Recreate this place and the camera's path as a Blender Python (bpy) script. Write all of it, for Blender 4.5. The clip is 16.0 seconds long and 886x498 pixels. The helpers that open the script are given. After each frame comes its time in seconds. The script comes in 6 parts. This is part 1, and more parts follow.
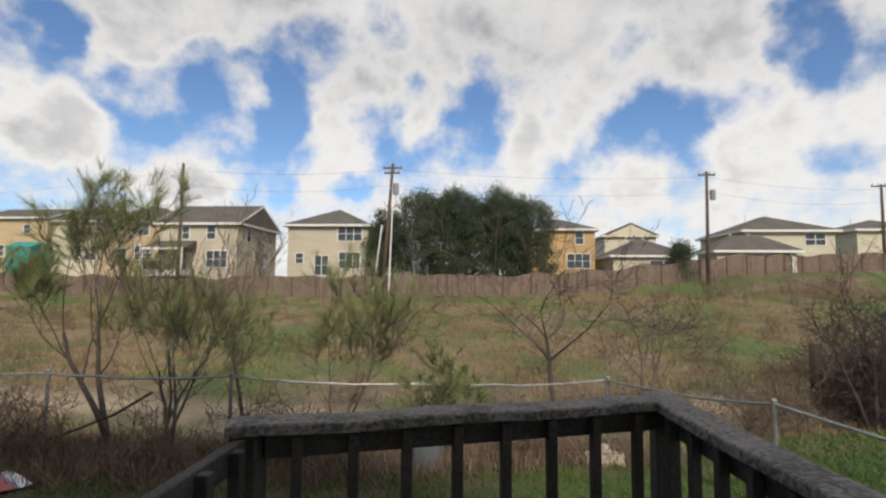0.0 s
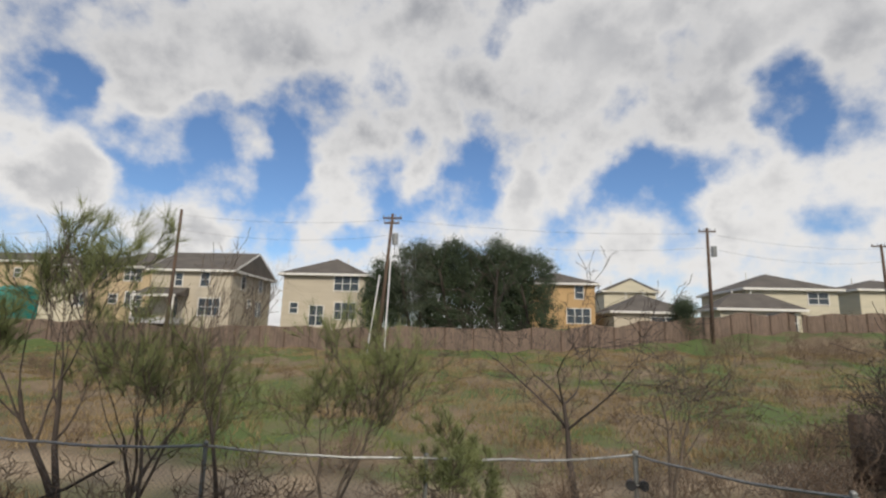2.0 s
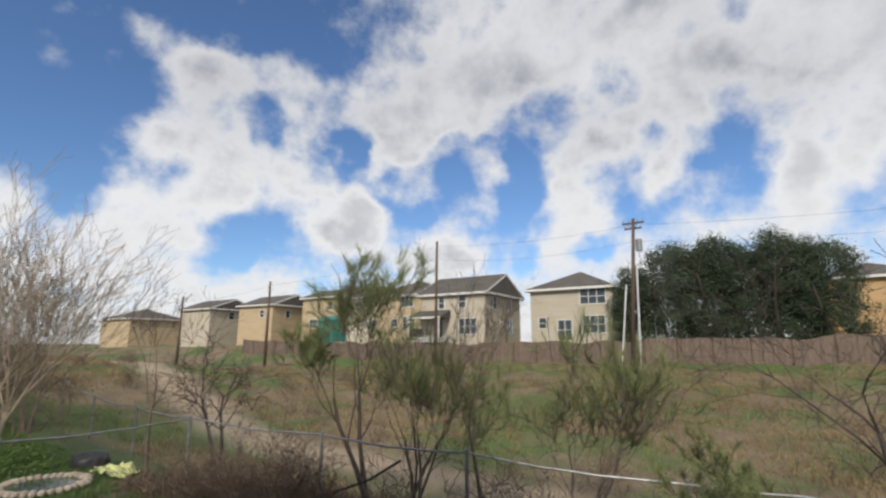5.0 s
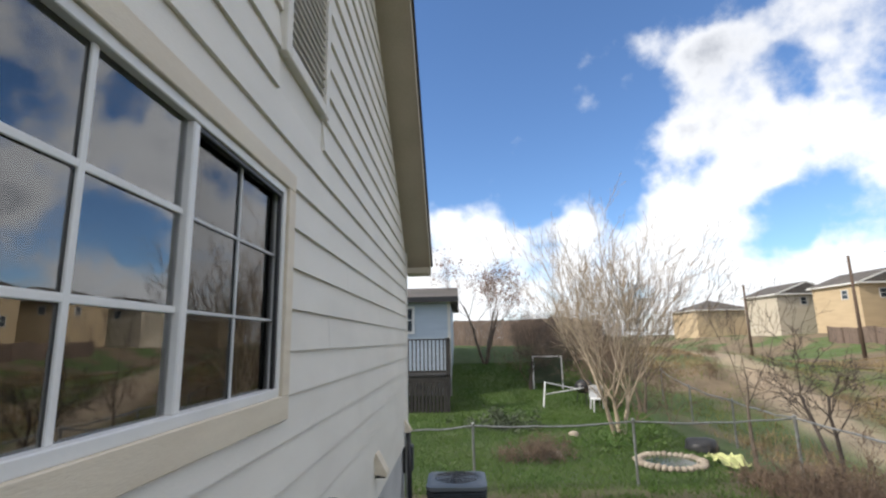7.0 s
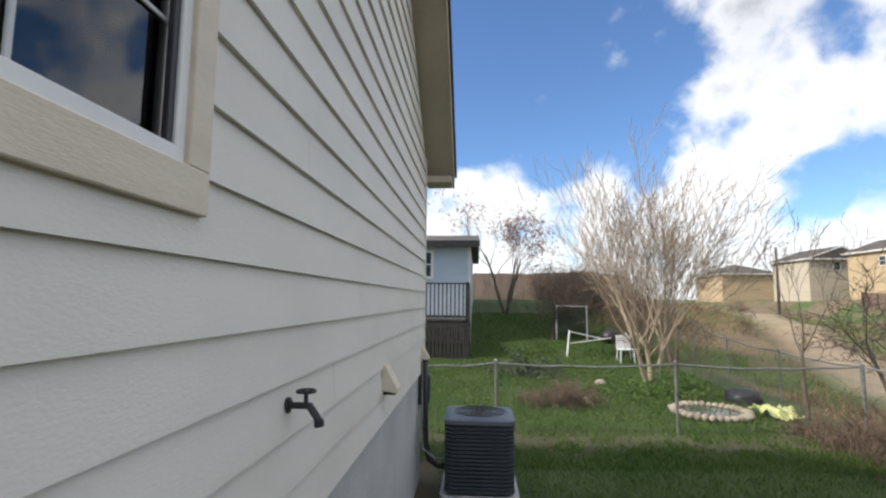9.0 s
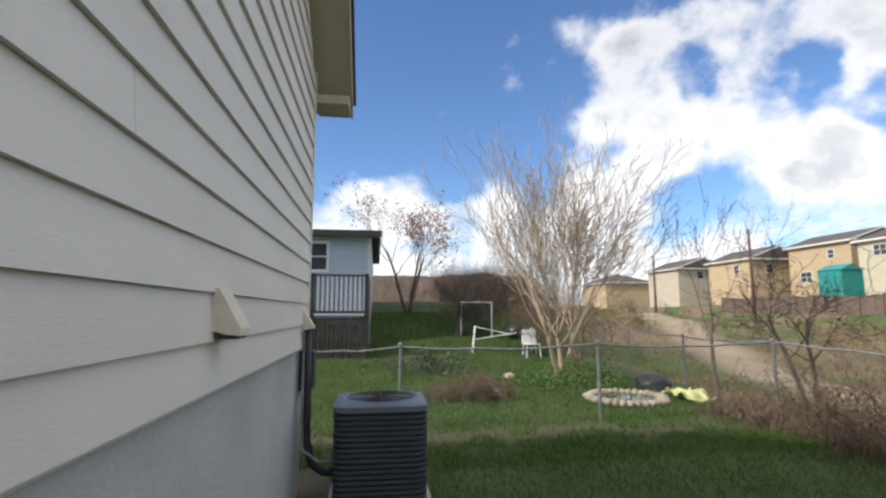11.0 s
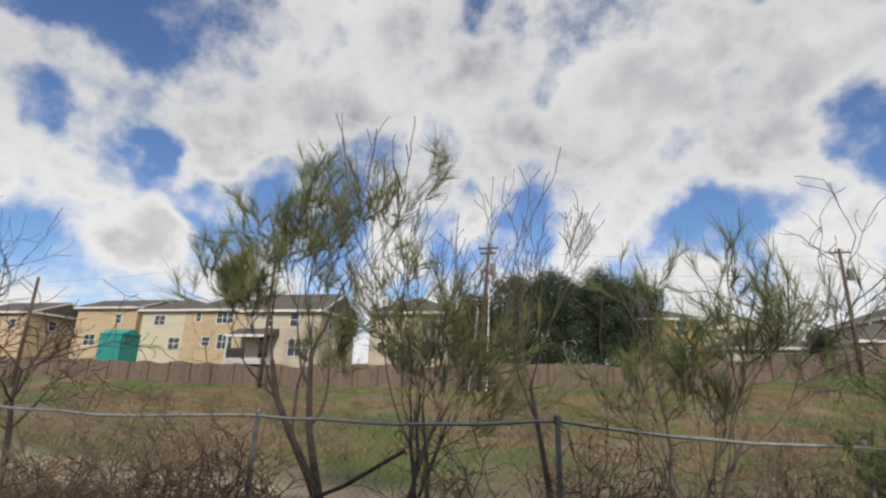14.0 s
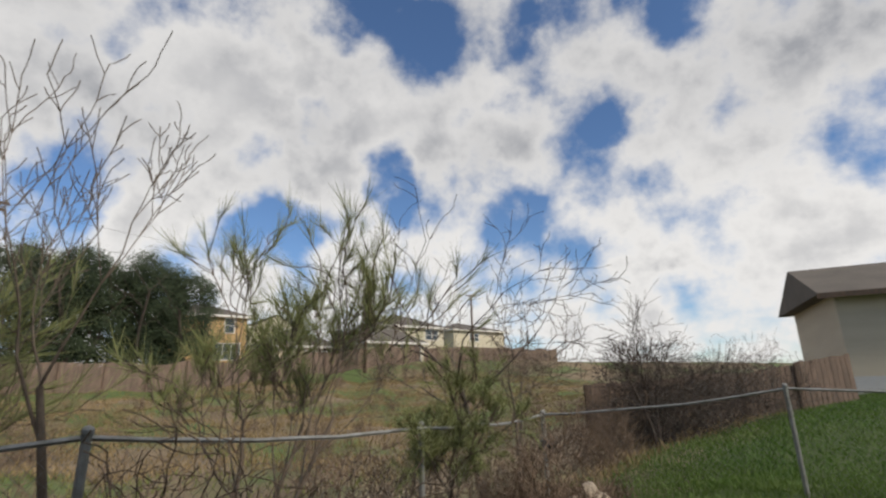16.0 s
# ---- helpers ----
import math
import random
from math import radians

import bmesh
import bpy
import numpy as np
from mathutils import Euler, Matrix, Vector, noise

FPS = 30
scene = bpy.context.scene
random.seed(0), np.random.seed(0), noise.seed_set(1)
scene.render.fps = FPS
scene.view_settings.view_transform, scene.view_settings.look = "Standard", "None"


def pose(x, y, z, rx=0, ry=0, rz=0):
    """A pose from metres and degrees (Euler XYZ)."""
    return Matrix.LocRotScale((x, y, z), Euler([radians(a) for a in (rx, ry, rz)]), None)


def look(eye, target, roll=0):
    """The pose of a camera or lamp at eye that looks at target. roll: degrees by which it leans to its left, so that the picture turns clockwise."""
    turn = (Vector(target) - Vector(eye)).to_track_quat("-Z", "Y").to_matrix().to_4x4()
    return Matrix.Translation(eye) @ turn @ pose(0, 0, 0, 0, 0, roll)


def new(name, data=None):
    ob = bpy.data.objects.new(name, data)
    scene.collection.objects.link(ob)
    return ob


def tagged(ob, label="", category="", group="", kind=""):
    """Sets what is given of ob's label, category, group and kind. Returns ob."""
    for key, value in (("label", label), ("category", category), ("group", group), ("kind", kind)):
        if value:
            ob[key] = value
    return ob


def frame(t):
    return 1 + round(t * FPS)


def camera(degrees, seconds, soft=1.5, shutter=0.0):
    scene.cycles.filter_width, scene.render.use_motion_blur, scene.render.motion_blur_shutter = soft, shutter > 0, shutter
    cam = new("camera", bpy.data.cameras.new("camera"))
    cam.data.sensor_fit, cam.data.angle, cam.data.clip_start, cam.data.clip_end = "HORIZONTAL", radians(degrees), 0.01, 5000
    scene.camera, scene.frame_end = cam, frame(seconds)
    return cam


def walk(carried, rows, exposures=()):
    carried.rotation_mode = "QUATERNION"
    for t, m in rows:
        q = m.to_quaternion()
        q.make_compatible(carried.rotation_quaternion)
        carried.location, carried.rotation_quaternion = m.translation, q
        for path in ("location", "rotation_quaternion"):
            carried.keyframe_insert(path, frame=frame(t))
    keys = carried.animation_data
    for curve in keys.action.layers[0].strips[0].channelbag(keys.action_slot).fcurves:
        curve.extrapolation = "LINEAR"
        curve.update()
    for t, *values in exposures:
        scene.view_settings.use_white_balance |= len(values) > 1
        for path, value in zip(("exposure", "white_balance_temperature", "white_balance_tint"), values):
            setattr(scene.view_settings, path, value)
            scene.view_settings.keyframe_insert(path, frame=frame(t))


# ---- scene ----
cam = camera(84.0, 16.0, 2.3, 0.12)

PATH = [
    (0, (-0.1, 0.447, 2.493), (-0.267, 2.435, 2.634), 0.5),
    (0.5, (-0.124, 0.63, 2.501), (-0.337, 2.611, 2.671), 0.9),
    (1, (-0.248, 0.849, 2.504), (-0.497, 2.822, 2.723), -0.5),
    (1.5, (-0.293, 1.009, 2.52), (-0.515, 2.971, 2.84), -0.1),
    (2, (-0.339, 1.128, 2.551), (-0.494, 3.091, 2.901), 1.6),
    (2.5, (-0.445, 1.204, 2.556), (-0.606, 3.157, 2.956), 2.1),
    (3, (-0.485, 1.247, 2.551), (-0.576, 3.209, 2.928), 1.2),
    (3.2, (-0.488, 1.256, 2.549), (-0.595, 3.223, 2.895), 0.9),
    (5.5, (0.127, 0.988, 2.612), (-1.369, 2.246, 3.037), 0.0),
    (6, (0.274, 0.951, 2.722), (-1.574, 1.608, 3.113), -1.6),
    (6.5, (0.178, 0.864, 2.731), (-1.774, 1.073, 3.114), -1.3),
    (7, (-0.075, 0.784, 2.72), (-2.041, 0.726, 3.086), -1.1),
    (7.5, (-0.359, 0.775, 2.686), (-2.319, 0.631, 3.056), -0.2),
    (8, (-0.681, 0.728, 2.473), (-2.648, 0.507, 2.758), 0.0),
    (8.5, (-0.996, 0.703, 2.313), (-2.97, 0.542, 2.591), 1.4),
    (8.7, (-1.072, 0.689, 2.267), (-3.052, 0.524, 2.497), 1.0),
    (10.8, (-2.403, 0.622, 1.729), (-4.382, 0.729, 1.994), 0.3),
    (11, (-2.611, 0.647, 1.644), (-4.577, 0.911, 1.898), 0.0),
    (11.5, (-2.839, 0.788, 1.518), (-4.663, 1.577, 1.743), -0.1),
    (12, (-3.156, 1.075, 1.476), (-4.67, 2.35, 1.764), 0.6),
    (12.5, (-3.34, 1.409, 1.479), (-4.511, 2.996, 1.806), 0.9),
    (13, (-3.469, 1.735, 1.469), (-4.405, 3.441, 1.928), 1.0),
    (13.5, (-3.63, 2.249, 1.443), (-4.292, 4.068, 1.944), 0.7),
    (14, (-3.701, 2.59, 1.447), (-4.077, 4.479, 1.986), 1.4),
    (14.5, (-3.74, 2.86, 1.445), (-3.743, 4.777, 2.015), 1.6),
    (15, (-3.76, 3.2, 1.44), (-3.329, 5.056, 2.048), 1.2),
    (15.5, (-3.78, 3.52, 1.42), (-2.968, 5.264, 1.967), 0.0),
    (16, (-3.8, 3.82, 1.41), (-2.595, 5.325, 1.94), -1.6),
]
walk(cam, [(t, look(eye, target, roll)) for t, eye, target, roll in PATH], [(0.0, 0.10, 6900, 10), (0.5, 0.25, 6900, 10), (1.5, 0.04, 6800, 10), (3.0, -0.08, 6800, 10), (5.5, 0.15, 6500, 10), (7.0, 0.60, 6470, 10), (11.0, 0.52, 6500, 10), (12.5, 0.15, 6600, 10), (16.0, 0.02, 6850, 10)])
SKY_K = 0.115

# ---- world and sun ----
SUN_AZ, SUN_EL = 165.0, 38.0          # degrees; azimuth from +y towards +x
sun_data = bpy.data.lights.new("sun", "SUN")
sun_data.energy, sun_data.angle, sun_data.color = 3.0, radians(7.0), (1.0, 0.93, 0.82)
sun = new("sun", sun_data)
sx, sy, sz = (math.sin(radians(SUN_AZ)) * math.cos(radians(SUN_EL)), math.cos(radians(SUN_AZ)) * math.cos(radians(SUN_EL)), math.sin(radians(SUN_EL)))
sun.matrix_world = look((60 * sx, 60 * sy, 60 * sz), (0, 0, 0))

# cloud banks and gaps of the sky: azimuth (left of +y), elevation, radius in degrees
GAPS_FIELD = [(35, 16, 3.4), (28, 16, 3.4), (38, 18, 2.7), (23, 18, 2.0), (46, 21, 2.4), (20, 25, 2.6), (30, 22, 2.3), (13, 18, 2.6), (1, 18, 3.2), (9, 22, 1.7),
              (-21, 16, 3.7), (-16, 16, 2.3), (15, 11, 1.4), (23, 10, 1.4)]
GAPS_WEST = [(94, 34, 9.0), (76, 35, 9.2), (92, 23, 7.5), (79, 23, 6.3), (61, 36, 4.5), (72, 19, 4.0), (85, 18, 3.4), (32, 21, 2.2), (44, 23, 1.7), (52, 12, 2.9),
             (26, 21, 1.9), (57, 11, 2.0), (110, 30, 14.0)]
GAPS_EAST = [(48, 35, 3.4), (57, 34, 3.0), (6, 41, 2.0), (-31, 24, 2.2), (54, 24, 1.8), (-26, 42, 3.4), (-37, 38, 3.4), (-83, 20, 2.7), (-33, 22, 2.3),
             (-60, 27, 1.7), (-49, 38, 2.3), (-48, 18, 2.3), (-69, 37, 2.3)]
BANKS_FIELD = [(38, 20, 2.6), (28, 20, 2.0), (17, 22, 2.6), (6, 20, 2.6), (16, 15, 3.4), (-5, 15, 3.4), (43, 13, 2.8), (-17, 13, 3.0), (36, 26, 6.0), (11, 28, 8.0),
               (-13, 25, 8.5), (-30, 21, 6.5), (-3, 21, 3.0), (48, 20, 2.7), (-29, 14, 3.2), (32, 11, 3.0)]
BANKS_WEST = [(57, 29, 4.9), (46, 32, 5.2), (35, 29, 6.0), (27, 28, 6.5), (59, 21, 4.6), (50, 20, 3.4), (37, 19, 3.0), (70, 26, 1.5), (76, 13, 3.0), (87, 13, 3.4),
              (63, 14, 3.4), (44, 14, 3.4), (38, 12, 3.4), (30, 14, 3.4), (92, 12, 2.9)]
BANKS_EAST = [(24, 37, 6.9), (14, 36, 6.3), (0, 34, 6.9), (-18, 32, 9.0), (-30, 30, 6.5), (7, 23, 3.4), (-28, 19, 3.2), (-41, 30, 7.0), (-56, 34, 5.0), (-72, 30, 7.0),
              (-84, 28, 5.4), (-72, 18, 6.0), (-26, 27, 4.5), (-47, 24, 4.6), (-81, 15, 5.4), (-27, 14, 3.4), (-62, 14, 4.6)]
BANKS, GAPS = BANKS_FIELD + BANKS_WEST + BANKS_EAST, GAPS_FIELD + GAPS_WEST + GAPS_EAST

world = bpy.data.worlds.new("world")
scene.world = world
world.use_nodes = True
wn, wl = world.node_tree.nodes, world.node_tree.links
wn.clear()


def wmath(op, a, b=None, c=None, clamp=False):
    n = wn.new("ShaderNodeMath")
    n.operation, n.use_clamp = op, clamp
    for i, v in enumerate((a, b, c)):
        if v is None:
            continue
        if isinstance(v, (int, float)):
            n.inputs[i].default_value = v
        else:
            wl.new(v, n.inputs[i])
    return n.outputs[0]


def wsmooth(v, lo, hi):
    n = wn.new("ShaderNodeMapRange")
    n.interpolation_type = "SMOOTHSTEP"
    wl.new(v, n.inputs["Value"])
    n.inputs["From Min"].default_value, n.inputs["From Max"].default_value = lo, hi
    return n.outputs["Result"]


tc = wn.new("ShaderNodeTexCoord")
wdir = tc.outputs["Generated"]
sep = wn.new("ShaderNodeSeparateXYZ")
wl.new(wdir, sep.inputs[0])
up = wmath("MAXIMUM", sep.outputs["Z"], 0.0)
flat = wn.new("ShaderNodeVectorMath")
flat.operation = "DIVIDE"
den = wmath("ADD", up, 0.22)
comb = wn.new("ShaderNodeCombineXYZ")
for i in range(3):
    wl.new(den, comb.inputs[i])
wl.new(wdir, flat.inputs[0])
wl.new(comb.outputs[0], flat.inputs[1])


def wnoise(vec, scale, detail, rough=0.55, w=0.0):
    n = wn.new("ShaderNodeTexNoise")
    n.noise_dimensions = "4D"
    wl.new(vec, n.inputs["Vector"])
    n.inputs["W"].default_value = w
    n.inputs["Scale"].default_value, n.inputs["Detail"].default_value, n.inputs["Roughness"].default_value = scale, detail, rough
    return n.outputs["Fac"]


big = wnoise(flat.outputs[0], 3.0, 5, 0.45, 1.7)
fine = wnoise(wdir, 9.0, 8, 0.58, 4.1)
density = wmath("MULTIPLY_ADD", wmath("SUBTRACT", fine, 0.5), 1.45, wmath("MULTIPLY_ADD", big, 0.60, 0.31))
wob = wn.new("ShaderNodeTexNoise")
wl.new(wdir, wob.inputs["Vector"])
wob.inputs["Scale"].default_value, wob.inputs["Detail"].default_value = 5.0, 1.5
wv = wn.new("ShaderNodeVectorMath")
wv.operation = "SUBTRACT"
wl.new(wob.outputs["Color"], wv.inputs[0])
wv.inputs[1].default_value = (0.5, 0.5, 0.5)
wv2 = wn.new("ShaderNodeVectorMath")
wv2.operation = "MULTIPLY_ADD"
wl.new(wv.outputs[0], wv2.inputs[0])
wv2.inputs[1].default_value = (0.085, 0.085, 0.085)
wl.new(wdir, wv2.inputs[2])
wob2 = wn.new("ShaderNodeTexNoise")
wl.new(wdir, wob2.inputs["Vector"])
wob2.inputs["Scale"].default_value, wob2.inputs["Detail"].default_value = 17.0, 4.0
wv3 = wn.new("ShaderNodeVectorMath")
wv3.operation = "SUBTRACT"
wl.new(wob2.outputs["Color"], wv3.inputs[0])
wv3.inputs[1].default_value = (0.5, 0.5, 0.5)
wv4 = wn.new("ShaderNodeVectorMath")
wv4.operation = "MULTIPLY_ADD"
wl.new(wv3.outputs[0], wv4.inputs[0])
wv4.inputs[1].default_value = (0.055, 0.055, 0.055)
wl.new(wv2.outputs[0], wv4.inputs[2])
wv5 = wn.new("ShaderNodeVectorMath")
wv5.operation = "NORMALIZE"
wl.new(wv4.outputs[0], wv5.inputs[0])
wwarp = wv5.outputs[0]
for sign, banks in ((1, BANKS), (-1, GAPS)):
    total = wmath("ADD", 0.0, 0.0)
    for az, el, rad in banks:
        n = wn.new("ShaderNodeVectorMath")
        n.operation = "DOT_PRODUCT"
        wl.new(wwarp, n.inputs[0])
        n.inputs[1].default_value = (-math.sin(radians(az)) * math.cos(radians(el)), math.cos(radians(az)) * math.cos(radians(el)), math.sin(radians(el)))
        s = wsmooth(n.outputs["Value"], math.cos(radians(rad * (1.6 if sign > 0 else 2.05))), 1.0)
        total = wmath("MULTIPLY_ADD", s, 0.55 if sign > 0 else 0.85, total)
    density = wmath("MULTIPLY_ADD", wsmooth(total, 0.0, 1.0 if sign > 0 else 1.25), 0.26 if sign > 0 else -0.36, density)
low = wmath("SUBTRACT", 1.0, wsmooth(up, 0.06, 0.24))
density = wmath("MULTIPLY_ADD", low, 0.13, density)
# cloud added overhead, above the view, to brighten the wall and ground
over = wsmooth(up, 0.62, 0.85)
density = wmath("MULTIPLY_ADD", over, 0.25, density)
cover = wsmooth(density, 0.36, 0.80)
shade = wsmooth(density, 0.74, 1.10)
mottle = wnoise(wdir, 5.0, 6, 0.5, 9.3)
sky = wn.new("ShaderNodeTexSky")
sky.sky_type, sky.sun_disc = "NISHITA", False
sky.sun_elevation, sky.sun_rotation = radians(SUN_EL), radians(SUN_AZ)
sky.air_density, sky.dust_density, sky.ozone_density = 1.0, 0.0, 5.0
skys = wn.new("ShaderNodeVectorMath")
skys.operation = "SCALE"
wl.new(sky.outputs[0], skys.inputs[0])
skys.inputs["Scale"].default_value = SKY_K
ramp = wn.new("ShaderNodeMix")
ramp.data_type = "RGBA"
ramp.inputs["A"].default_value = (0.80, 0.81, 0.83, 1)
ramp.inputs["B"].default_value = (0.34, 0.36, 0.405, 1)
# grey fades out overhead, so the added cloud there gives more light
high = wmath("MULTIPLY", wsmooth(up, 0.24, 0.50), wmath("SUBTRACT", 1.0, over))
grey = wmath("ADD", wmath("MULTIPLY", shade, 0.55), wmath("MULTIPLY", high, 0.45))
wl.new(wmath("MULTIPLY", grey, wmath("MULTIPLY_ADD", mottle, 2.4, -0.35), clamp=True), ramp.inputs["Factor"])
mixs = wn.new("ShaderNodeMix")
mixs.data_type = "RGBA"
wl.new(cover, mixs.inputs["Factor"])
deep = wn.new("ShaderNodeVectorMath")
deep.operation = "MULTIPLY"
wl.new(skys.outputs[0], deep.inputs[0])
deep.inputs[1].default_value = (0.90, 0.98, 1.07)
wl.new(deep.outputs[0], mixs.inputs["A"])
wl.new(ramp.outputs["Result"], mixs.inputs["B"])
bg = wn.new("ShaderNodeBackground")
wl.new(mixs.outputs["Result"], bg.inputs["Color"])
bg.inputs["Strength"].default_value = 1.0
wout = wn.new("ShaderNodeOutputWorld")
wl.new(bg.outputs[0], wout.inputs[0])

# ---- materials ----


def mat(name, base, other=None, scale=3.0, fine_scale=40.0, rough=0.8, metal=0.0, bump=0.2, fine_amount=0.25, stretch=(1, 1, 1), vary=0.0, island=False, translucent=0.0):
    """A surface of two colours mixed at two scales, with fine relief."""
    m = bpy.data.materials.new(name)
    m.use_nodes = True
    nt, b = m.node_tree, m.node_tree.nodes["Principled BSDF"]
    other = other or tuple(c * 0.75 for c in base)
    mp = nt.nodes.new("ShaderNodeMapping")
    mp.inputs["Scale"].default_value = stretch
    geo = nt.nodes.new("ShaderNodeNewGeometry")
    nt.links.new(geo.outputs["Position"], mp.inputs["Vector"])

    def tex(s, d):
        n = nt.nodes.new("ShaderNodeTexNoise")
        n.inputs["Scale"].default_value, n.inputs["Detail"].default_value = s, d
        nt.links.new(mp.outputs[0], n.inputs["Vector"])
        return n.outputs["Fac"]

    def math_(op, a, bb, clamp=False):
        n = nt.nodes.new("ShaderNodeMath")
        n.operation, n.use_clamp = op, clamp
        for i, v in enumerate((a, bb)):
            if isinstance(v, (int, float)):
                n.inputs[i].default_value = v
            else:
                nt.links.new(v, n.inputs[i])
        return n.outputs[0]

    a, f = tex(scale, 4), tex(fine_scale, 3)
    mixv = math_("ADD", math_("MULTIPLY", math_("SUBTRACT", a, 0.32), 2.6), math_("MULTIPLY", math_("SUBTRACT", f, 0.5), fine_amount * 5), True)
    if vary:
        if island:
            r = geo.outputs["Random Per Island"]
        else:
            info = nt.nodes.new("ShaderNodeObjectInfo")
            r = info.outputs["Random"]
        mixv = math_("ADD", mixv, math_("MULTIPLY", math_("SUBTRACT", r, 0.5), vary), True)
    cr = nt.nodes.new("ShaderNodeMix")
    cr.data_type = "RGBA"
    cr.inputs["A"].default_value, cr.inputs["B"].default_value = (*base, 1), (*other, 1)
    nt.links.new(mixv, cr.inputs["Factor"])
    nt.links.new(cr.outputs["Result"], b.inputs["Base Color"])
    b.inputs["Roughness"].default_value, b.inputs["Metallic"].default_value = rough, metal
    if bump:
        bp = nt.nodes.new("ShaderNodeBump")
        bp.inputs["Strength"].default_value, bp.inputs["Distance"].default_value = bump, 0.01
        nt.links.new(f, bp.inputs["Height"])
        nt.links.new(bp.outputs[0], b.inputs["Normal"])
    if translucent:
        tr = nt.nodes.new("ShaderNodeBsdfTranslucent")
        nt.links.new(cr.outputs["Result"], tr.inputs["Color"])
        ms = nt.nodes.new("ShaderNodeMixShader")
        ms.inputs[0].default_value = translucent
        nt.links.new(b.outputs[0], ms.inputs[1])
        nt.links.new(tr.outputs[0], ms.inputs[2])
        nt.links.new(ms.outputs[0], nt.nodes["Material Output"].inputs[0])
    return m


def glass_mat(name, gloss, tint):
    m = bpy.data.materials.new(name)
    m.use_nodes = True
    nt = m.node_tree
    nt.nodes.remove(nt.nodes["Principled BSDF"])
    g, tr, ms, lw = (nt.nodes.new(k) for k in ("ShaderNodeBsdfGlossy", "ShaderNodeBsdfTransparent", "ShaderNodeMixShader", "ShaderNodeFresnel"))
    g.inputs["Roughness"].default_value = 0.015
    tr.inputs["Color"].default_value = (*tint, 1)
    lw.inputs["IOR"].default_value = 1.5
    ma = nt.nodes.new("ShaderNodeMath")
    ma.operation, ma.use_clamp = "MULTIPLY_ADD", True
    ma.inputs[1].default_value, ma.inputs[2].default_value = 1.4, gloss
    nt.links.new(lw.outputs[0], ma.inputs[0])
    nt.links.new(ma.outputs[0], ms.inputs[0])
    nt.links.new(tr.outputs[0], ms.inputs[1])
    nt.links.new(g.outputs[0], ms.inputs[2])
    nt.links.new(ms.outputs[0], nt.nodes["Material Output"].inputs[0])
    return m


M_SIDING = mat("siding paint", (0.78, 0.75, 0.69), (0.71, 0.68, 0.62), 1.2, 60, 0.6, bump=0.12, stretch=(1, 1, 2.5), vary=0.25, fine_amount=0.12)
M_TRIM = mat("cream trim paint", (0.74, 0.66, 0.53), (0.66, 0.58, 0.46), 2, 50, 0.55, bump=0.15, stretch=(1, 1, 6))
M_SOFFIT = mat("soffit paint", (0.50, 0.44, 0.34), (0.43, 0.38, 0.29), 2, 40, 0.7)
M_VINYL = mat("white vinyl", (0.80, 0.80, 0.79), (0.72, 0.72, 0.71), 4, 60, 0.35, bump=0.03, fine_amount=0.1)
M_CONC = mat("foundation concrete", (0.52, 0.52, 0.52), (0.42, 0.42, 0.42), 1.6, 35, 0.9, bump=0.35)
M_SHINGLE = mat("roof shingles", (0.115, 0.10, 0.088), (0.075, 0.067, 0.06), 0.8, 14, 0.95, bump=0.5, vary=0.3)
M_DECK = mat("weathered dark stained wood", (0.050, 0.044, 0.040), (0.020, 0.018, 0.017), 5, 60, 0.75, bump=0.5, stretch=(1, 1, 1), vary=0.3, fine_amount=0.5)
M_CAP = mat("weathered grey rail wood", (0.20, 0.185, 0.17), (0.06, 0.055, 0.05), 6, 55, 0.8, bump=0.6, fine_amount=0.7)
M_BLACK = mat("black plastic", (0.018, 0.018, 0.02), (0.03, 0.03, 0.033), 8, 60, 0.45, bump=0.05)
M_ACBODY = mat("dark grey painted steel", (0.075, 0.085, 0.10), (0.05, 0.058, 0.07), 3, 60, 0.45, bump=0.1)
M_ACTOP = mat("grey painted steel top", (0.17, 0.19, 0.21), (0.13, 0.145, 0.16), 3, 60, 0.4, bump=0.1)
M_GALV = mat("weathered galvanised steel", (0.32, 0.33, 0.33), (0.20, 0.20, 0.19), 9, 50, 0.5, 0.55, bump=0.15)
M_WIRE = mat("chain link wire", (0.22, 0.22, 0.21), (0.13, 0.12, 0.11), 9, 50, 0.6, 0.4, bump=0.0)
M_STUCCO_A = mat("tan siding far", (0.52, 0.40, 0.25), (0.46, 0.35, 0.22), 0.4, 10, 0.85, bump=0.1, stretch=(1, 1, 6))
M_STUCCO_B = mat("beige siding far", (0.52, 0.46, 0.36), (0.46, 0.40, 0.31), 0.4, 10, 0.85, bump=0.1, stretch=(1, 1, 6))
M_STUCCO_C = mat("ochre brick far", (0.50, 0.33, 0.16), (0.42, 0.27, 0.13), 0.4, 10, 0.85, bump=0.1)
M_STUCCO_D = mat("pale cream siding far", (0.58, 0.53, 0.40), (0.50, 0.46, 0.35), 0.4, 10, 0.85, bump=0.1, stretch=(1, 1, 6))
M_BLUE = mat("pale blue lap siding", (0.50, 0.58, 0.66), (0.44, 0.52, 0.60), 1, 30, 0.7, bump=0.1, stretch=(1, 1, 8))
M_FAR_TRIM = mat("white trim far", (0.74, 0.72, 0.67), (0.66, 0.64, 0.60), 2, 20, 0.6, bump=0)
M_FAR_GLASS = mat("dark window glass far", (0.03, 0.04, 0.05), (0.06, 0.075, 0.09), 0.7, 4, 0.12, bump=0)
M_TEAL = mat("teal painted metal shed", (0.02, 0.30, 0.27), (0.015, 0.24, 0.22), 2, 20, 0.5, bump=0.1)
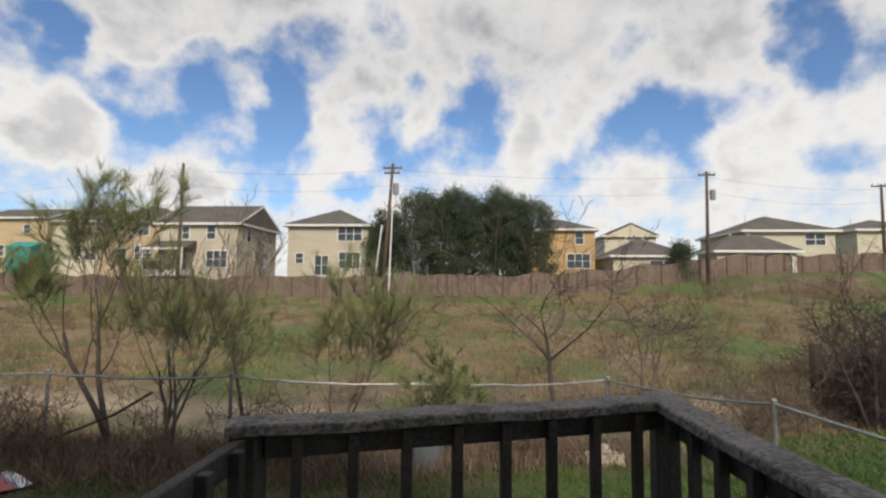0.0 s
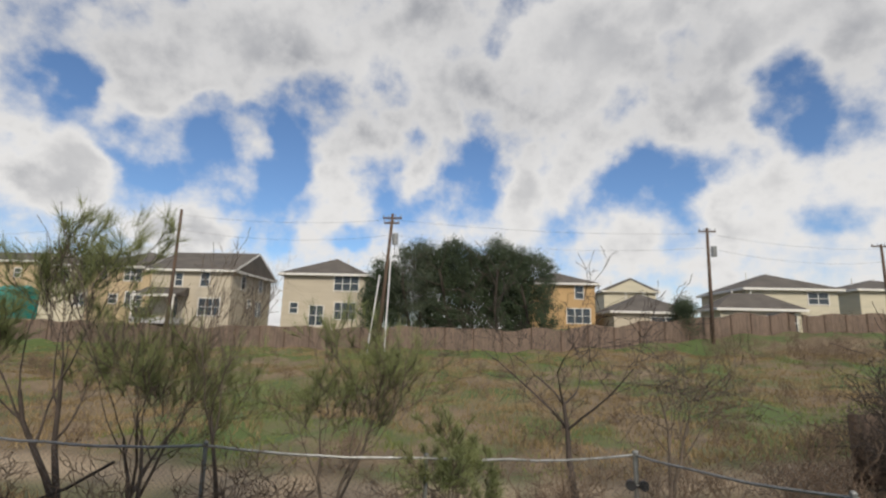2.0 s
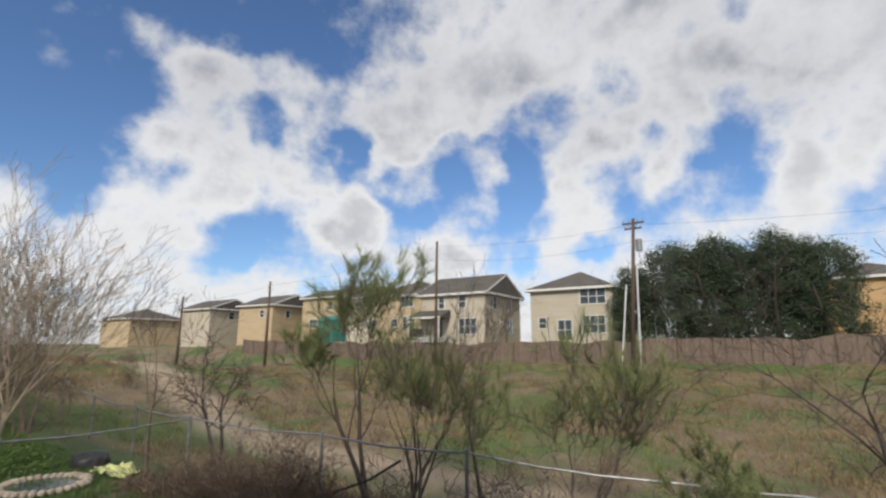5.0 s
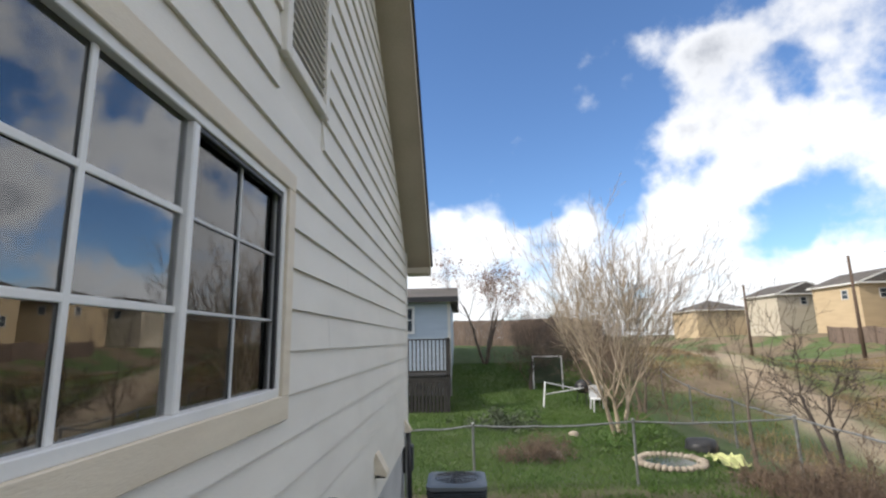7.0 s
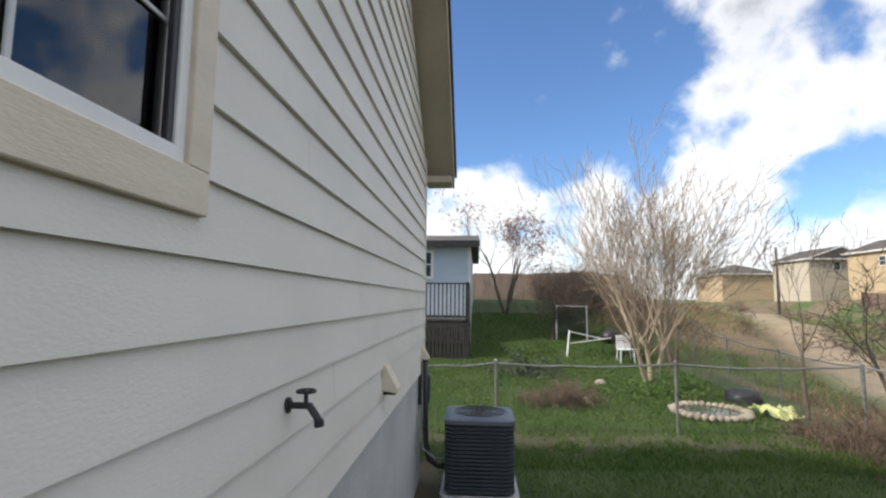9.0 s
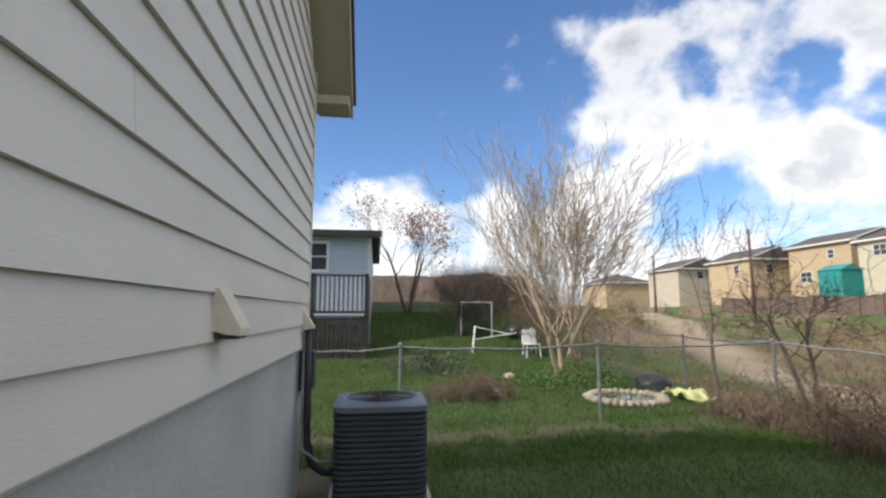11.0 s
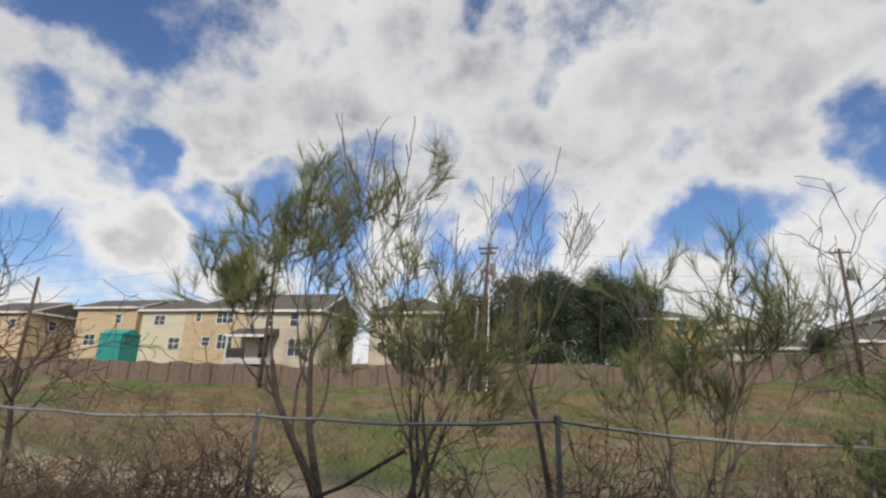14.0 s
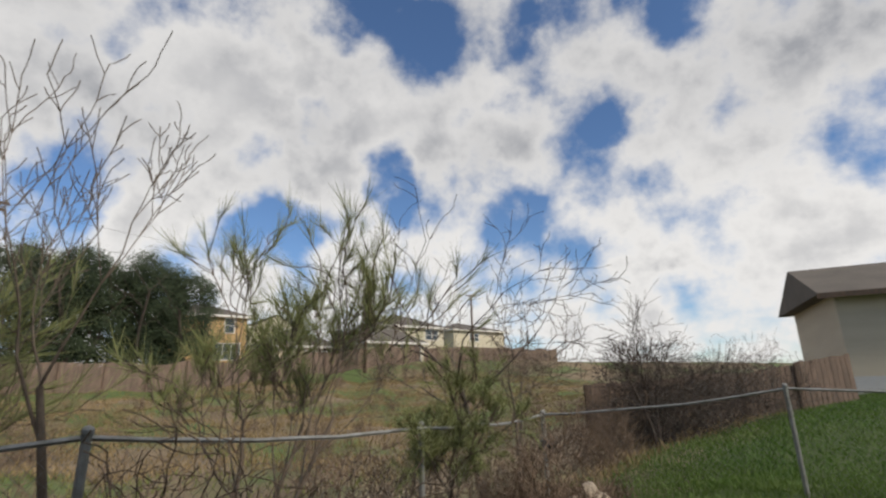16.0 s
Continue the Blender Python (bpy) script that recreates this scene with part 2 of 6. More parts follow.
M_PICKET = mat("weathered fence pickets", (0.22, 0.155, 0.12), (0.12, 0.09, 0.072), 2.5, 30, 0.9, bump=0.4, stretch=(4, 4, 0.7), vary=0.5, island=True)
M_POLE = mat("brown utility pole wood", (0.12, 0.075, 0.05), (0.07, 0.05, 0.038), 2, 30, 0.85, bump=0.4, stretch=(6, 6, 0.6))
M_BARK = mat("grey brown bark", (0.17, 0.135, 0.105), (0.085, 0.065, 0.05), 6, 40, 0.9, bump=0.5, stretch=(2, 2, 0.7))
M_BARK_PALE = mat("pale smooth bark", (0.46, 0.37, 0.27), (0.30, 0.235, 0.17), 5, 30, 0.8, bump=0.3, stretch=(2, 2, 0.6))
M_BARK_DARK = mat("dark bark", (0.085, 0.065, 0.055), (0.045, 0.036, 0.03), 6, 40, 0.9, bump=0.5)
M_TWIG = mat("dry stems", (0.22, 0.155, 0.11), (0.11, 0.078, 0.055), 4, 30, 0.9, bump=0.0, vary=0.8, island=True)
M_GREENTWIG = mat("green thin twigs", (0.25, 0.27, 0.11), (0.16, 0.19, 0.08), 3, 20, 0.8, bump=0.0, vary=0.8, island=True, translucent=0.25)
M_LEAF = mat("dark evergreen leaves", (0.030, 0.048, 0.022), (0.055, 0.078, 0.036), 0.6, 8, 0.7, bump=0.0, vary=0.9, island=True, translucent=0.15)
M_LEAF_GREY = mat("grey green leaves", (0.085, 0.105, 0.065), (0.05, 0.068, 0.04), 0.6, 8, 0.7, bump=0.0, vary=0.9, island=True, translucent=0.15)
M_SEED = mat("dry pinkish seed clusters", (0.33, 0.20, 0.14), (0.22, 0.13, 0.09), 2, 12, 0.9, bump=0.0, vary=0.9, island=True, translucent=0.2)
M_GRASS = mat("green lawn blades", (0.065, 0.14, 0.02), (0.115, 0.18, 0.038), 0.5, 8, 0.7, bump=0.0, vary=0.9, island=True, translucent=0.3)
M_DRY = mat("dry straw grass", (0.37, 0.275, 0.15), (0.22, 0.165, 0.08), 0.25, 6, 0.9, bump=0.0, vary=0.9, island=True, translucent=0.3)
M_FGREEN = mat("field green grass", (0.16, 0.21, 0.06), (0.27, 0.25, 0.10), 0.3, 6, 0.85, bump=0.0, vary=0.9, island=True, translucent=0.3)
M_STONE = mat("pale limestone", (0.42, 0.36, 0.29), (0.28, 0.23, 0.18), 4, 30, 0.9, bump=0.5, vary=0.6)
M_RED = mat("faded red plastic mat", (0.42, 0.14, 0.11), (0.34, 0.10, 0.09), 4, 30, 0.7, bump=0.1)
M_WHITE = mat("white plastic", (0.78, 0.78, 0.79), (0.66, 0.66, 0.67), 4, 30, 0.5, bump=0.1)
M_BLUEMAT = mat("blue plastic", (0.16, 0.22, 0.46), (0.12, 0.17, 0.38), 4, 30, 0.6, bump=0.1)
M_YELLOW = mat("pale yellow green plastic sheet", (0.55, 0.58, 0.25), (0.45, 0.48, 0.2), 4, 30, 0.6, bump=0.2)
M_ROOM = mat("room walls darkened for dimness", (0.10, 0.09, 0.08), (0.07, 0.065, 0.06), 2, 20, 0.9, bump=0)
M_BLIND = mat("white blind slat", (0.55, 0.54, 0.52), (0.48, 0.47, 0.45), 2, 20, 0.6, bump=0)
M_GLASS = glass_mat("window glass", 0.15, (0.92, 0.94, 0.94))
M_SCREENGLASS = glass_mat("screened window glass", 0.03, (0.55, 0.56, 0.57))
M_WATER = mat("dark pond water", (0.02, 0.03, 0.02), (0.03, 0.045, 0.025), 3, 20, 0.08, bump=0.02)


def ground_material():
    m = bpy.data.materials.new("ground soil and grass")
    m.use_nodes = True
    nt, b = m.node_tree, m.node_tree.nodes["Principled BSDF"]
    geo = nt.nodes.new("ShaderNodeNewGeometry")
    att = nt.nodes.new("ShaderNodeAttribute")
    att.attribute_name = "zone"

    def tex(s, d, r=0.6):
        n = nt.nodes.new("ShaderNodeTexNoise")
        n.inputs["Scale"].default_value, n.inputs["Detail"].default_value, n.inputs["Roughness"].default_value = s, d, r
        nt.links.new(geo.outputs["Position"], n.inputs["Vector"])
        return n.outputs["Fac"]

    def two(a, bcol, fac):
        n = nt.nodes.new("ShaderNodeMix")
        n.data_type = "RGBA"
        for k, v in (("A", a), ("B", bcol)):
            if isinstance(v, tuple):
                n.inputs[k].default_value = (*v, 1)
            else:
                nt.links.new(v, n.inputs[k])
        nt.links.new(fac, n.inputs["Factor"])
        return n.outputs["Result"]

    def rng(v, lo, hi):
        n = nt.nodes.new("ShaderNodeMapRange")
        n.inputs["From Min"].default_value, n.inputs["From Max"].default_value = lo, hi
        nt.links.new(v, n.inputs["Value"])
        return n.outputs["Result"]
    n1, n2, n3 = tex(0.16, 5), tex(1.1, 5), tex(18, 4)
    field = two((0.29, 0.215, 0.135), (0.19, 0.145, 0.09), rng(n2, 0.35, 0.65))
    field = two(field, (0.11, 0.16, 0.045), rng(n1, 0.47, 0.56))
    dirt = two((0.55, 0.43, 0.30), (0.44, 0.34, 0.235), rng(n2, 0.3, 0.7))
    lawn = two((0.06, 0.105, 0.025), (0.09, 0.13, 0.036), rng(n2, 0.35, 0.65))
    litter = two((0.16, 0.115, 0.08), (0.11, 0.08, 0.055), rng(n2, 0.35, 0.65))
    sp = nt.nodes.new("ShaderNodeSeparateColor")
    nt.links.new(att.outputs["Color"], sp.inputs[0])
    c = two(field, lawn, sp.outputs[0])
    c = two(c, dirt, sp.outputs[1])
    c = two(c, litter, sp.outputs[2])
    dk = nt.nodes.new("ShaderNodeMix")
    dk.data_type, dk.blend_type = "RGBA", "MULTIPLY"
    dk.inputs["Factor"].default_value = 0.55
    nt.links.new(c, dk.inputs["A"])
    nt.links.new(n3, dk.inputs["B"])
    nt.links.new(dk.outputs["Result"], b.inputs["Base Color"])
    b.inputs["Roughness"].default_value = 0.95
    bp = nt.nodes.new("ShaderNodeBump")
    bp.inputs["Strength"].default_value, bp.inputs["Distance"].default_value = 0.8, 0.05
    nt.links.new(n3, bp.inputs["Height"])
    nt.links.new(bp.outputs[0], b.inputs["Normal"])
    return m


# ---- mesh helpers ----
def add_box(bm, lo, hi, bevel=0.0, turn=None):
    lo, hi = Vector(lo), Vector(hi)
    r = bmesh.ops.create_cube(bm, size=1.0, matrix=Matrix.Translation((lo + hi) / 2) @ Matrix.Diagonal((*(hi - lo), 1)))
    vs = r["verts"]
    if bevel:
        es = {e for v in vs for e in v.link_edges}
        r2 = bmesh.ops.bevel(bm, geom=list(es), offset=bevel, segments=1, affect="EDGES")
        vs = list({v for f in r2["faces"] for v in f.verts} | {v for v in vs if v.is_valid})
    if turn is not None:
        bmesh.ops.transform(bm, matrix=turn, verts=vs)
    return vs


def box(lo, hi, bevel=0.0, turn=None):
    bm = bmesh.new()
    add_box(bm, lo, hi, bevel, turn)
    return bm


def add_tube(bm, a, b, r0, r1=None, sides=8, caps=True):
    a, b = Vector(a), Vector(b)
    r1 = r0 if r1 is None else r1
    d = b - a
    q = d.to_track_quat("Z", "Y").to_matrix().to_4x4()
    bmesh.ops.create_cone(bm, cap_ends=caps, segments=sides, radius1=r0, radius2=max(r1, 1e-4), depth=d.length, matrix=Matrix.Translation((a + b) / 2) @ q)


def tube(a, b, r0, r1=None, sides=8):
    bm = bmesh.new()
    add_tube(bm, a, b, r0, r1, sides)
    return bm


def add_path(bm, pts, r, sides=6):
    """One continuous round sweep along the points."""
    pts = [Vector(p) for p in pts]
    rings = []
    for i, p in enumerate(pts):
        d = (pts[min(i + 1, len(pts) - 1)] - pts[max(i - 1, 0)]).normalized()
        s1 = d.cross(Vector((0, 0, 1)) if abs(d.z) < 0.9 else Vector((1, 0, 0))).normalized()
        s2 = d.cross(s1)
        rings.append([bm.verts.new(p + (s1 * math.cos(6.28319 * k / sides) + s2 * math.sin(6.28319 * k / sides)) * r) for k in range(sides)])
    for ra, rb in zip(rings[:-1], rings[1:]):
        for k in range(sides):
            bm.faces.new((ra[k], ra[(k + 1) % sides], rb[(k + 1) % sides], rb[k]))
    bm.faces.new(rings[0][::-1]), bm.faces.new(rings[-1])


def smooth(me, on=True):
    me.polygons.foreach_set("use_smooth", [on] * len(me.polygons))


def part(name, bm, material, parent=None, label="", smoothed=False):
    me = bpy.data.meshes.new(name)
    bm.to_mesh(me)
    bm.free()
    me.materials.append(material)
    if smoothed:
        smooth(me)
    ob = new(name, me)
    ob.parent = parent
    return tagged(ob, label) if label else ob


def thing(name, label, category, group="", kind="", at=(0, 0, 0)):
    ob = new(name)
    ob.location = at
    ob.empty_display_size = 0.1
    return tagged(ob, label, category, group, kind)


def from_arrays(name, verts, faces, material, parent=None, label="", smoothed=False):
    me = bpy.data.meshes.new(name)
    v = np.asarray(verts, dtype=np.float32)
    f = np.asarray(faces, dtype=np.int32)
    k = f.shape[1]
    me.vertices.add(len(v))
    me.vertices.foreach_set("co", v.ravel())
    me.loops.add(f.size)
    me.loops.foreach_set("vertex_index", f.ravel())
    me.polygons.add(len(f))
    me.polygons.foreach_set("loop_start", np.arange(0, f.size, k, dtype=np.int32))
    me.update(calc_edges=True)
    me.materials.append(material)
    if smoothed:
        smooth(me)
    ob = new(name, me)
    ob.parent = parent
    return tagged(ob, label) if label else ob


# ---- the lie of the land ----
PROFILE_Y = (-60, 0, 7, 10, 16, 24, 32, 41, 46, 52, 80, 400)
PROFILE_Z = (0.3, 0.0, 0.02, -0.45, -0.35, 0.0, 0.55, 1.35, 2.9, 3.2, 3.6, 6.0)


def ramp01(v, a, b):
    t = np.clip((v - a) / (b - a), 0, 1)
    return t * t * (3 - 2 * t)


def land(x, y):
    """Height of the ground."""
    x, y = np.asarray(x, float), np.asarray(y, float)
    z = np.interp(y, PROFILE_Y, PROFILE_Z)
    far = ramp01(y, 14, 40)
    z = z + far * np.where(x > -8, np.clip(0.02 * (x + 8), 0, 1.0), np.clip(0.02 * (x + 8), -0.6, 0))
    near = 1 - ramp01(y, 12, 30)
    z = z + near * np.interp(x, (0.5, 2, 4, 5.5, 7.5, 12, 16, 60), (0, 0.05, 0.15, 0.3, 0.5, 0.7, 0.9, 1.8)) * ramp01(y, -2, 6) 
    z = z + near * np.interp(x, (-60, -30, -24, -21, -18, -13), (2.6, 2.2, 1.6, 0.8, 0.2, 0.0)) * (x < -12)
    amp = 0.03 + 0.10 * ramp01(y, 10, 16)
    z = z + amp * (np.sin(x * 0.9 + 0.7 * y) * np.cos(y * 0.63 - 0.4 * x) + 0.6 * np.sin(1.7 * x - 1.1 * y + 2))
    return z


def gz(x, y):
    return float(land(x, y))


def build_ground():
    xs = np.concatenate([np.linspace(-600, -70, 14), np.arange(-66, 50, 0.55), np.linspace(54, 600, 14)])
    ys = np.concatenate([np.linspace(-400, -12, 12), np.arange(-10, 20, 0.4), np.arange(20, 62, 0.8), np.linspace(66, 900, 16)])
    X, Y = np.meshgrid(xs, ys)
    Z = land(X, Y)
    nx, ny = len(xs), len(ys)
    verts = np.stack([X.ravel(), Y.ravel(), Z.ravel()], 1)
    i = np.arange(nx * ny).reshape(ny, nx)
    faces = np.stack([i[:-1, :-1].ravel(), i[:-1, 1:].ravel(), i[1:, 1:].ravel(), i[1:, :-1].ravel()], 1)
    ob = from_arrays("ground", verts, faces, ground_material(), None, "", True)
    zone = np.zeros((len(verts), 4), np.float32)
    x, y = verts[:, 0], verts[:, 1]
    fence_y = fence_line(x)
    lawn = 1 - ramp01(y - fence_y, -1.2, -0.2)
    lawn = np.maximum(lawn, (1 - ramp01(y, 7.5, 8.5)) * (x < -9))
    lawn = np.maximum(lawn, (1 - ramp01(np.abs(y - 10.5 - 0.05 * x), 0.2, 1.6)) * ramp01(np.sin(x * 0.6), 0.0, 0.5) * 0.7)
    track = np.abs(y - np.interp(x, (-60, -30, -14, -4, 4, 14, 40), (22, 16, 12, 10.6, 11.3, 14, 22)))
    dirt = 0.85 * (1 - ramp01(track, 0.5, 1.6))
    litter = (1 - ramp01(np.abs(y - fence_y + 0.6), 0.5, 1.3)) * (x > -11) * (x < 4)
    litter = np.maximum(litter, (1 - ramp01(np.abs(x + 9.3), 0.1, 1.0)) * (y < 7) * (y > -1) * 0.7)
    litter = np.maximum(litter, (1 - ramp01(y, 0.2, 0.8)) * ramp01(x, -9, -8) * (y > -0.5) * 0.8)
    zone[:, 0], zone[:, 1], zone[:, 2], zone[:, 3] = lawn, dirt * (1 - lawn), litter, 1
    col = ob.data.color_attributes.new("zone", "FLOAT_COLOR", "POINT")
    col.data.foreach_set("color", zone.ravel())
    tagged(ob, "uneven ground of green lawn, straw field and bare dirt track", "ground", "", "structure")


def fence_line(x):
    """y of the chain link fence at the back of the yards."""
    return np.interp(x, (-60, -10, -6.45, -3.58, -1.0, 1.9, 60), (8.8, 7.05, 7.25, 7.1, 7.7, 8.77, 8.77))


build_ground()

# ---- the house at the camera's side ----
WALL_L, WALL_R, PEAK_X, EAVE_Z, RISE = -7.45, 2.55, -2.45, 4.02, 0.76
FND, LAP = 1.335, 0.193
WIN = (-2.22, -0.62, 2.50, 3.42)      # clear opening of the window


def roof_z(x):
    return EAVE_Z + RISE * (min(x - WALL_L, WALL_R - x))


def build_house():
    wall = new("wall_north", None)
    tagged(wall, "beige painted lap siding gable wall on concrete foundation", "wall", "", "structure")
    x0, x1, z0, z1 = WIN
    # sheathing with the window's opening
    bm = bmesh.new()
    t0, t1 = -0.16, -0.012
    add_box(bm, (WALL_L, t0, FND - 0.02), (x0, t1, EAVE_Z))
    add_box(bm, (x1, t0, FND - 0.02), (WALL_R, t1, EAVE_Z))
    add_box(bm, (x0, t0, FND - 0.02), (x1, t1, z0))
    add_box(bm, (x0, t0, z1), (x1, t1, EAVE_Z))
    v = [bm.verts.new(p) for p in ((WALL_L, t1, EAVE_Z), (WALL_R, t1, EAVE_Z), (PEAK_X, t1, roof_z(PEAK_X)), (WALL_L, t0, EAVE_Z), (WALL_R, t0, EAVE_Z), (PEAK_X, t0, roof_z(PEAK_X)))]
    for f in ((0, 1, 2), (5, 4, 3), (0, 3, 4, 1), (1, 4, 5, 2), (2, 5, 3, 0)):
        bm.faces.new([v[i] for i in f])
    part("sheathing", bm, M_SIDING, wall)
    fb = bmesh.new()
    add_box(fb, (WALL_L + 0.03, -0.2, -0.3), (WALL_R - 0.03, -0.03, FND + 0.01), 0.01)
    part("foundation", fb, M_CONC, wall, "grey concrete foundation wall")
    # lap boards, each tilted so that its lower edge stands proud
    k = 0
    z = FND
    while z < roof_z(PEAK_X) - 0.1:
        za, zb = z, z + LAP + 0.012
        if zb < EAVE_Z:
            xa, xb = WALL_L + 0.02, WALL_R - 0.02
        else:
            inset = (zb - EAVE_Z) / RISE
            xa, xb = WALL_L + inset, WALL_R - inset
        runs = [(xa, xb)]
        if zb > z0 - 0.01 and za < z1 + 0.01:
            runs = [(xa, x0 - 0.088), (x1 + 0.088, xb)]
        vent = (-2.82, -2.08, 4.03, 5.10)
        if zb > vent[2] and za < vent[3]:
            runs = [(xa, vent[0]), (vent[1], xb)]
        out = []
        for a, b in runs:
            joint = a + 1.2 + (k * 1.37) % 3.2
            if joint < b - 0.6 and joint - a > 0.5:
                out += [(a, joint - 0.0015), (joint + 0.0015, b)]
            else:
                out.append((a, b))
        out = [(a, b, za, zb) for a, b in out]
        # the strips of board that pass under and over the window trim
        if len(runs) == 2 and runs[0][1] == x0 - 0.088:
            if za < z0 - 0.105:
                out.append((x0 - 0.088, x1 + 0.088, za, z0 - 0.06))
            if zb > z1 + 0.09:
                out.append((x0 - 0.088, x1 + 0.088, z1 + 0.05, zb))
        for a, b, zl, zh in out:
            if b - a < 0.05:
                continue
            pb = bmesh.new()
            yl, yh = (0.013 - 0.019 * (q - za) / (zb - za) for q in (zl, zh))
            vs = [pb.verts.new(p) for p in ((a, yl, zl), (b, yl, zl), (b, yh, zh), (a, yh, zh), (a, -0.012, zl), (b, -0.012, zl), (b, -0.012, zh), (a, -0.012, zh))]
            for f in ((0, 3, 2, 1), (4, 5, 6, 7), (0, 1, 5, 4), (1, 2, 6, 5), (2, 3, 7, 6), (3, 0, 4, 7)):
                pb.faces.new([vs[i] for i in f])
            bmesh.ops.recalc_face_normals(pb, faces=pb.faces)
            part("plank", pb, M_SIDING, wall)
        z += LAP
        k += 1
    part("corner_board", box((WALL_L - 0.03, -0.06, FND), (WALL_L + 0.025, 0.016, EAVE_Z + 0.02), 0.003), M_SIDING, wall)
    # other walls close the house
    bm = bmesh.new()
    add_box(bm, (WALL_L, -9, -0.3), (WALL_L + 0.15, -0.2, EAVE_Z))
    add_box(bm, (WALL_R - 0.15, -9, -0.3), (WALL_R, -0.2, EAVE_Z))
    add_box(bm, (WALL_L, -9.15, -0.3), (WALL_R, -9, EAVE_Z))
    ow = part("wall_west", bm, M_SIDING)
    tagged(ow, "beige painted siding walls round the house", "wall", "", "structure")
    # roof
    roof = thing("roof", "brown asphalt shingle gable roof with painted overhang", "roof", "", "structure")
    drop, over, thick = 0.35, 0.36, 0.20
    for s, xe in ((1, WALL_L - drop), (-1, WALL_R + drop)):
        ze = EAVE_Z - RISE * drop
        zp = roof_z(PEAK_X)
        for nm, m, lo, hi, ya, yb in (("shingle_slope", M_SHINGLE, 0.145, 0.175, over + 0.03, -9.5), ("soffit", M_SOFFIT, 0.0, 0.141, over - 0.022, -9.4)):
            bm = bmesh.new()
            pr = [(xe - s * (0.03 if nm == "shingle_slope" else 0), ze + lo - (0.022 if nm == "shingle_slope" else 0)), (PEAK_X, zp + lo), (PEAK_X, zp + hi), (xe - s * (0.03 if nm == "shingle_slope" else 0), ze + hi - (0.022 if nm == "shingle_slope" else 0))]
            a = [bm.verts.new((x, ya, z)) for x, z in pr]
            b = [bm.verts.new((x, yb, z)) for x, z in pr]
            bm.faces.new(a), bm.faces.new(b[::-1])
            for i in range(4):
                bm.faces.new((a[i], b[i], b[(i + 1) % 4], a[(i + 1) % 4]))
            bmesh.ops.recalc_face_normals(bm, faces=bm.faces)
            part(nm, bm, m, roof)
        bm = bmesh.new()
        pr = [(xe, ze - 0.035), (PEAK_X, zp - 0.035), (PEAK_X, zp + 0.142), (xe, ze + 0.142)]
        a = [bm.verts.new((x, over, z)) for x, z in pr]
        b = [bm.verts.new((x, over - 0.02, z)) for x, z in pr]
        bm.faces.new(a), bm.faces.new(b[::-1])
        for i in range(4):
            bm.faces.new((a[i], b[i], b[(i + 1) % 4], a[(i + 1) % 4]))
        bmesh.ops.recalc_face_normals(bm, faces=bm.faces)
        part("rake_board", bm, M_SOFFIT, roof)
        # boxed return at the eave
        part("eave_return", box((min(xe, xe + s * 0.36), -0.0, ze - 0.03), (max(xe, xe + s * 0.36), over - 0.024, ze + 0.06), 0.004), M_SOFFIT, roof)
    # gable vent
    vt = thing("gable_vent", "cream painted louvred gable vent in the siding", "vent")
    va, vb, vc, vd = -2.82, -2.08, 4.03, 5.10
    for lo, hi in (((va, -0.02, vc), (va + 0.07, 0.035, vd)), ((vb - 0.07, -0.02, vc), (vb, 0.035, vd)), ((va + 0.07, -0.02, vc), (vb - 0.07, 0.035, vc + 0.07)), ((va + 0.07, -0.02, vd - 0.07), (vb - 0.07, 0.035, vd))):
        part("frame", box(lo, hi, 0.004), M_SIDING, vt)
    part("backing", box((va + 0.05, -0.011, vc + 0.05), (vb - 0.05, -0.009, vd - 0.05)), M_BLACK, vt)
    zz = vc + 0.09
    while zz < vd - 0.1:
        bm = box((va + 0.07, -0.022, -0.004), (vb - 0.07, 0.022, 0.004), 0, Matrix.Translation((0, 0.006, zz)) @ Matrix.Rotation(radians(-40), 4, "X"))
        part("slat", bm, M_SIDING, vt)
        zz += 0.052


M_GRID = mat("grid seen through insect screen", (0.62, 0.63, 0.64), (0.54, 0.55, 0.56), 4, 60, 0.5, bump=0)


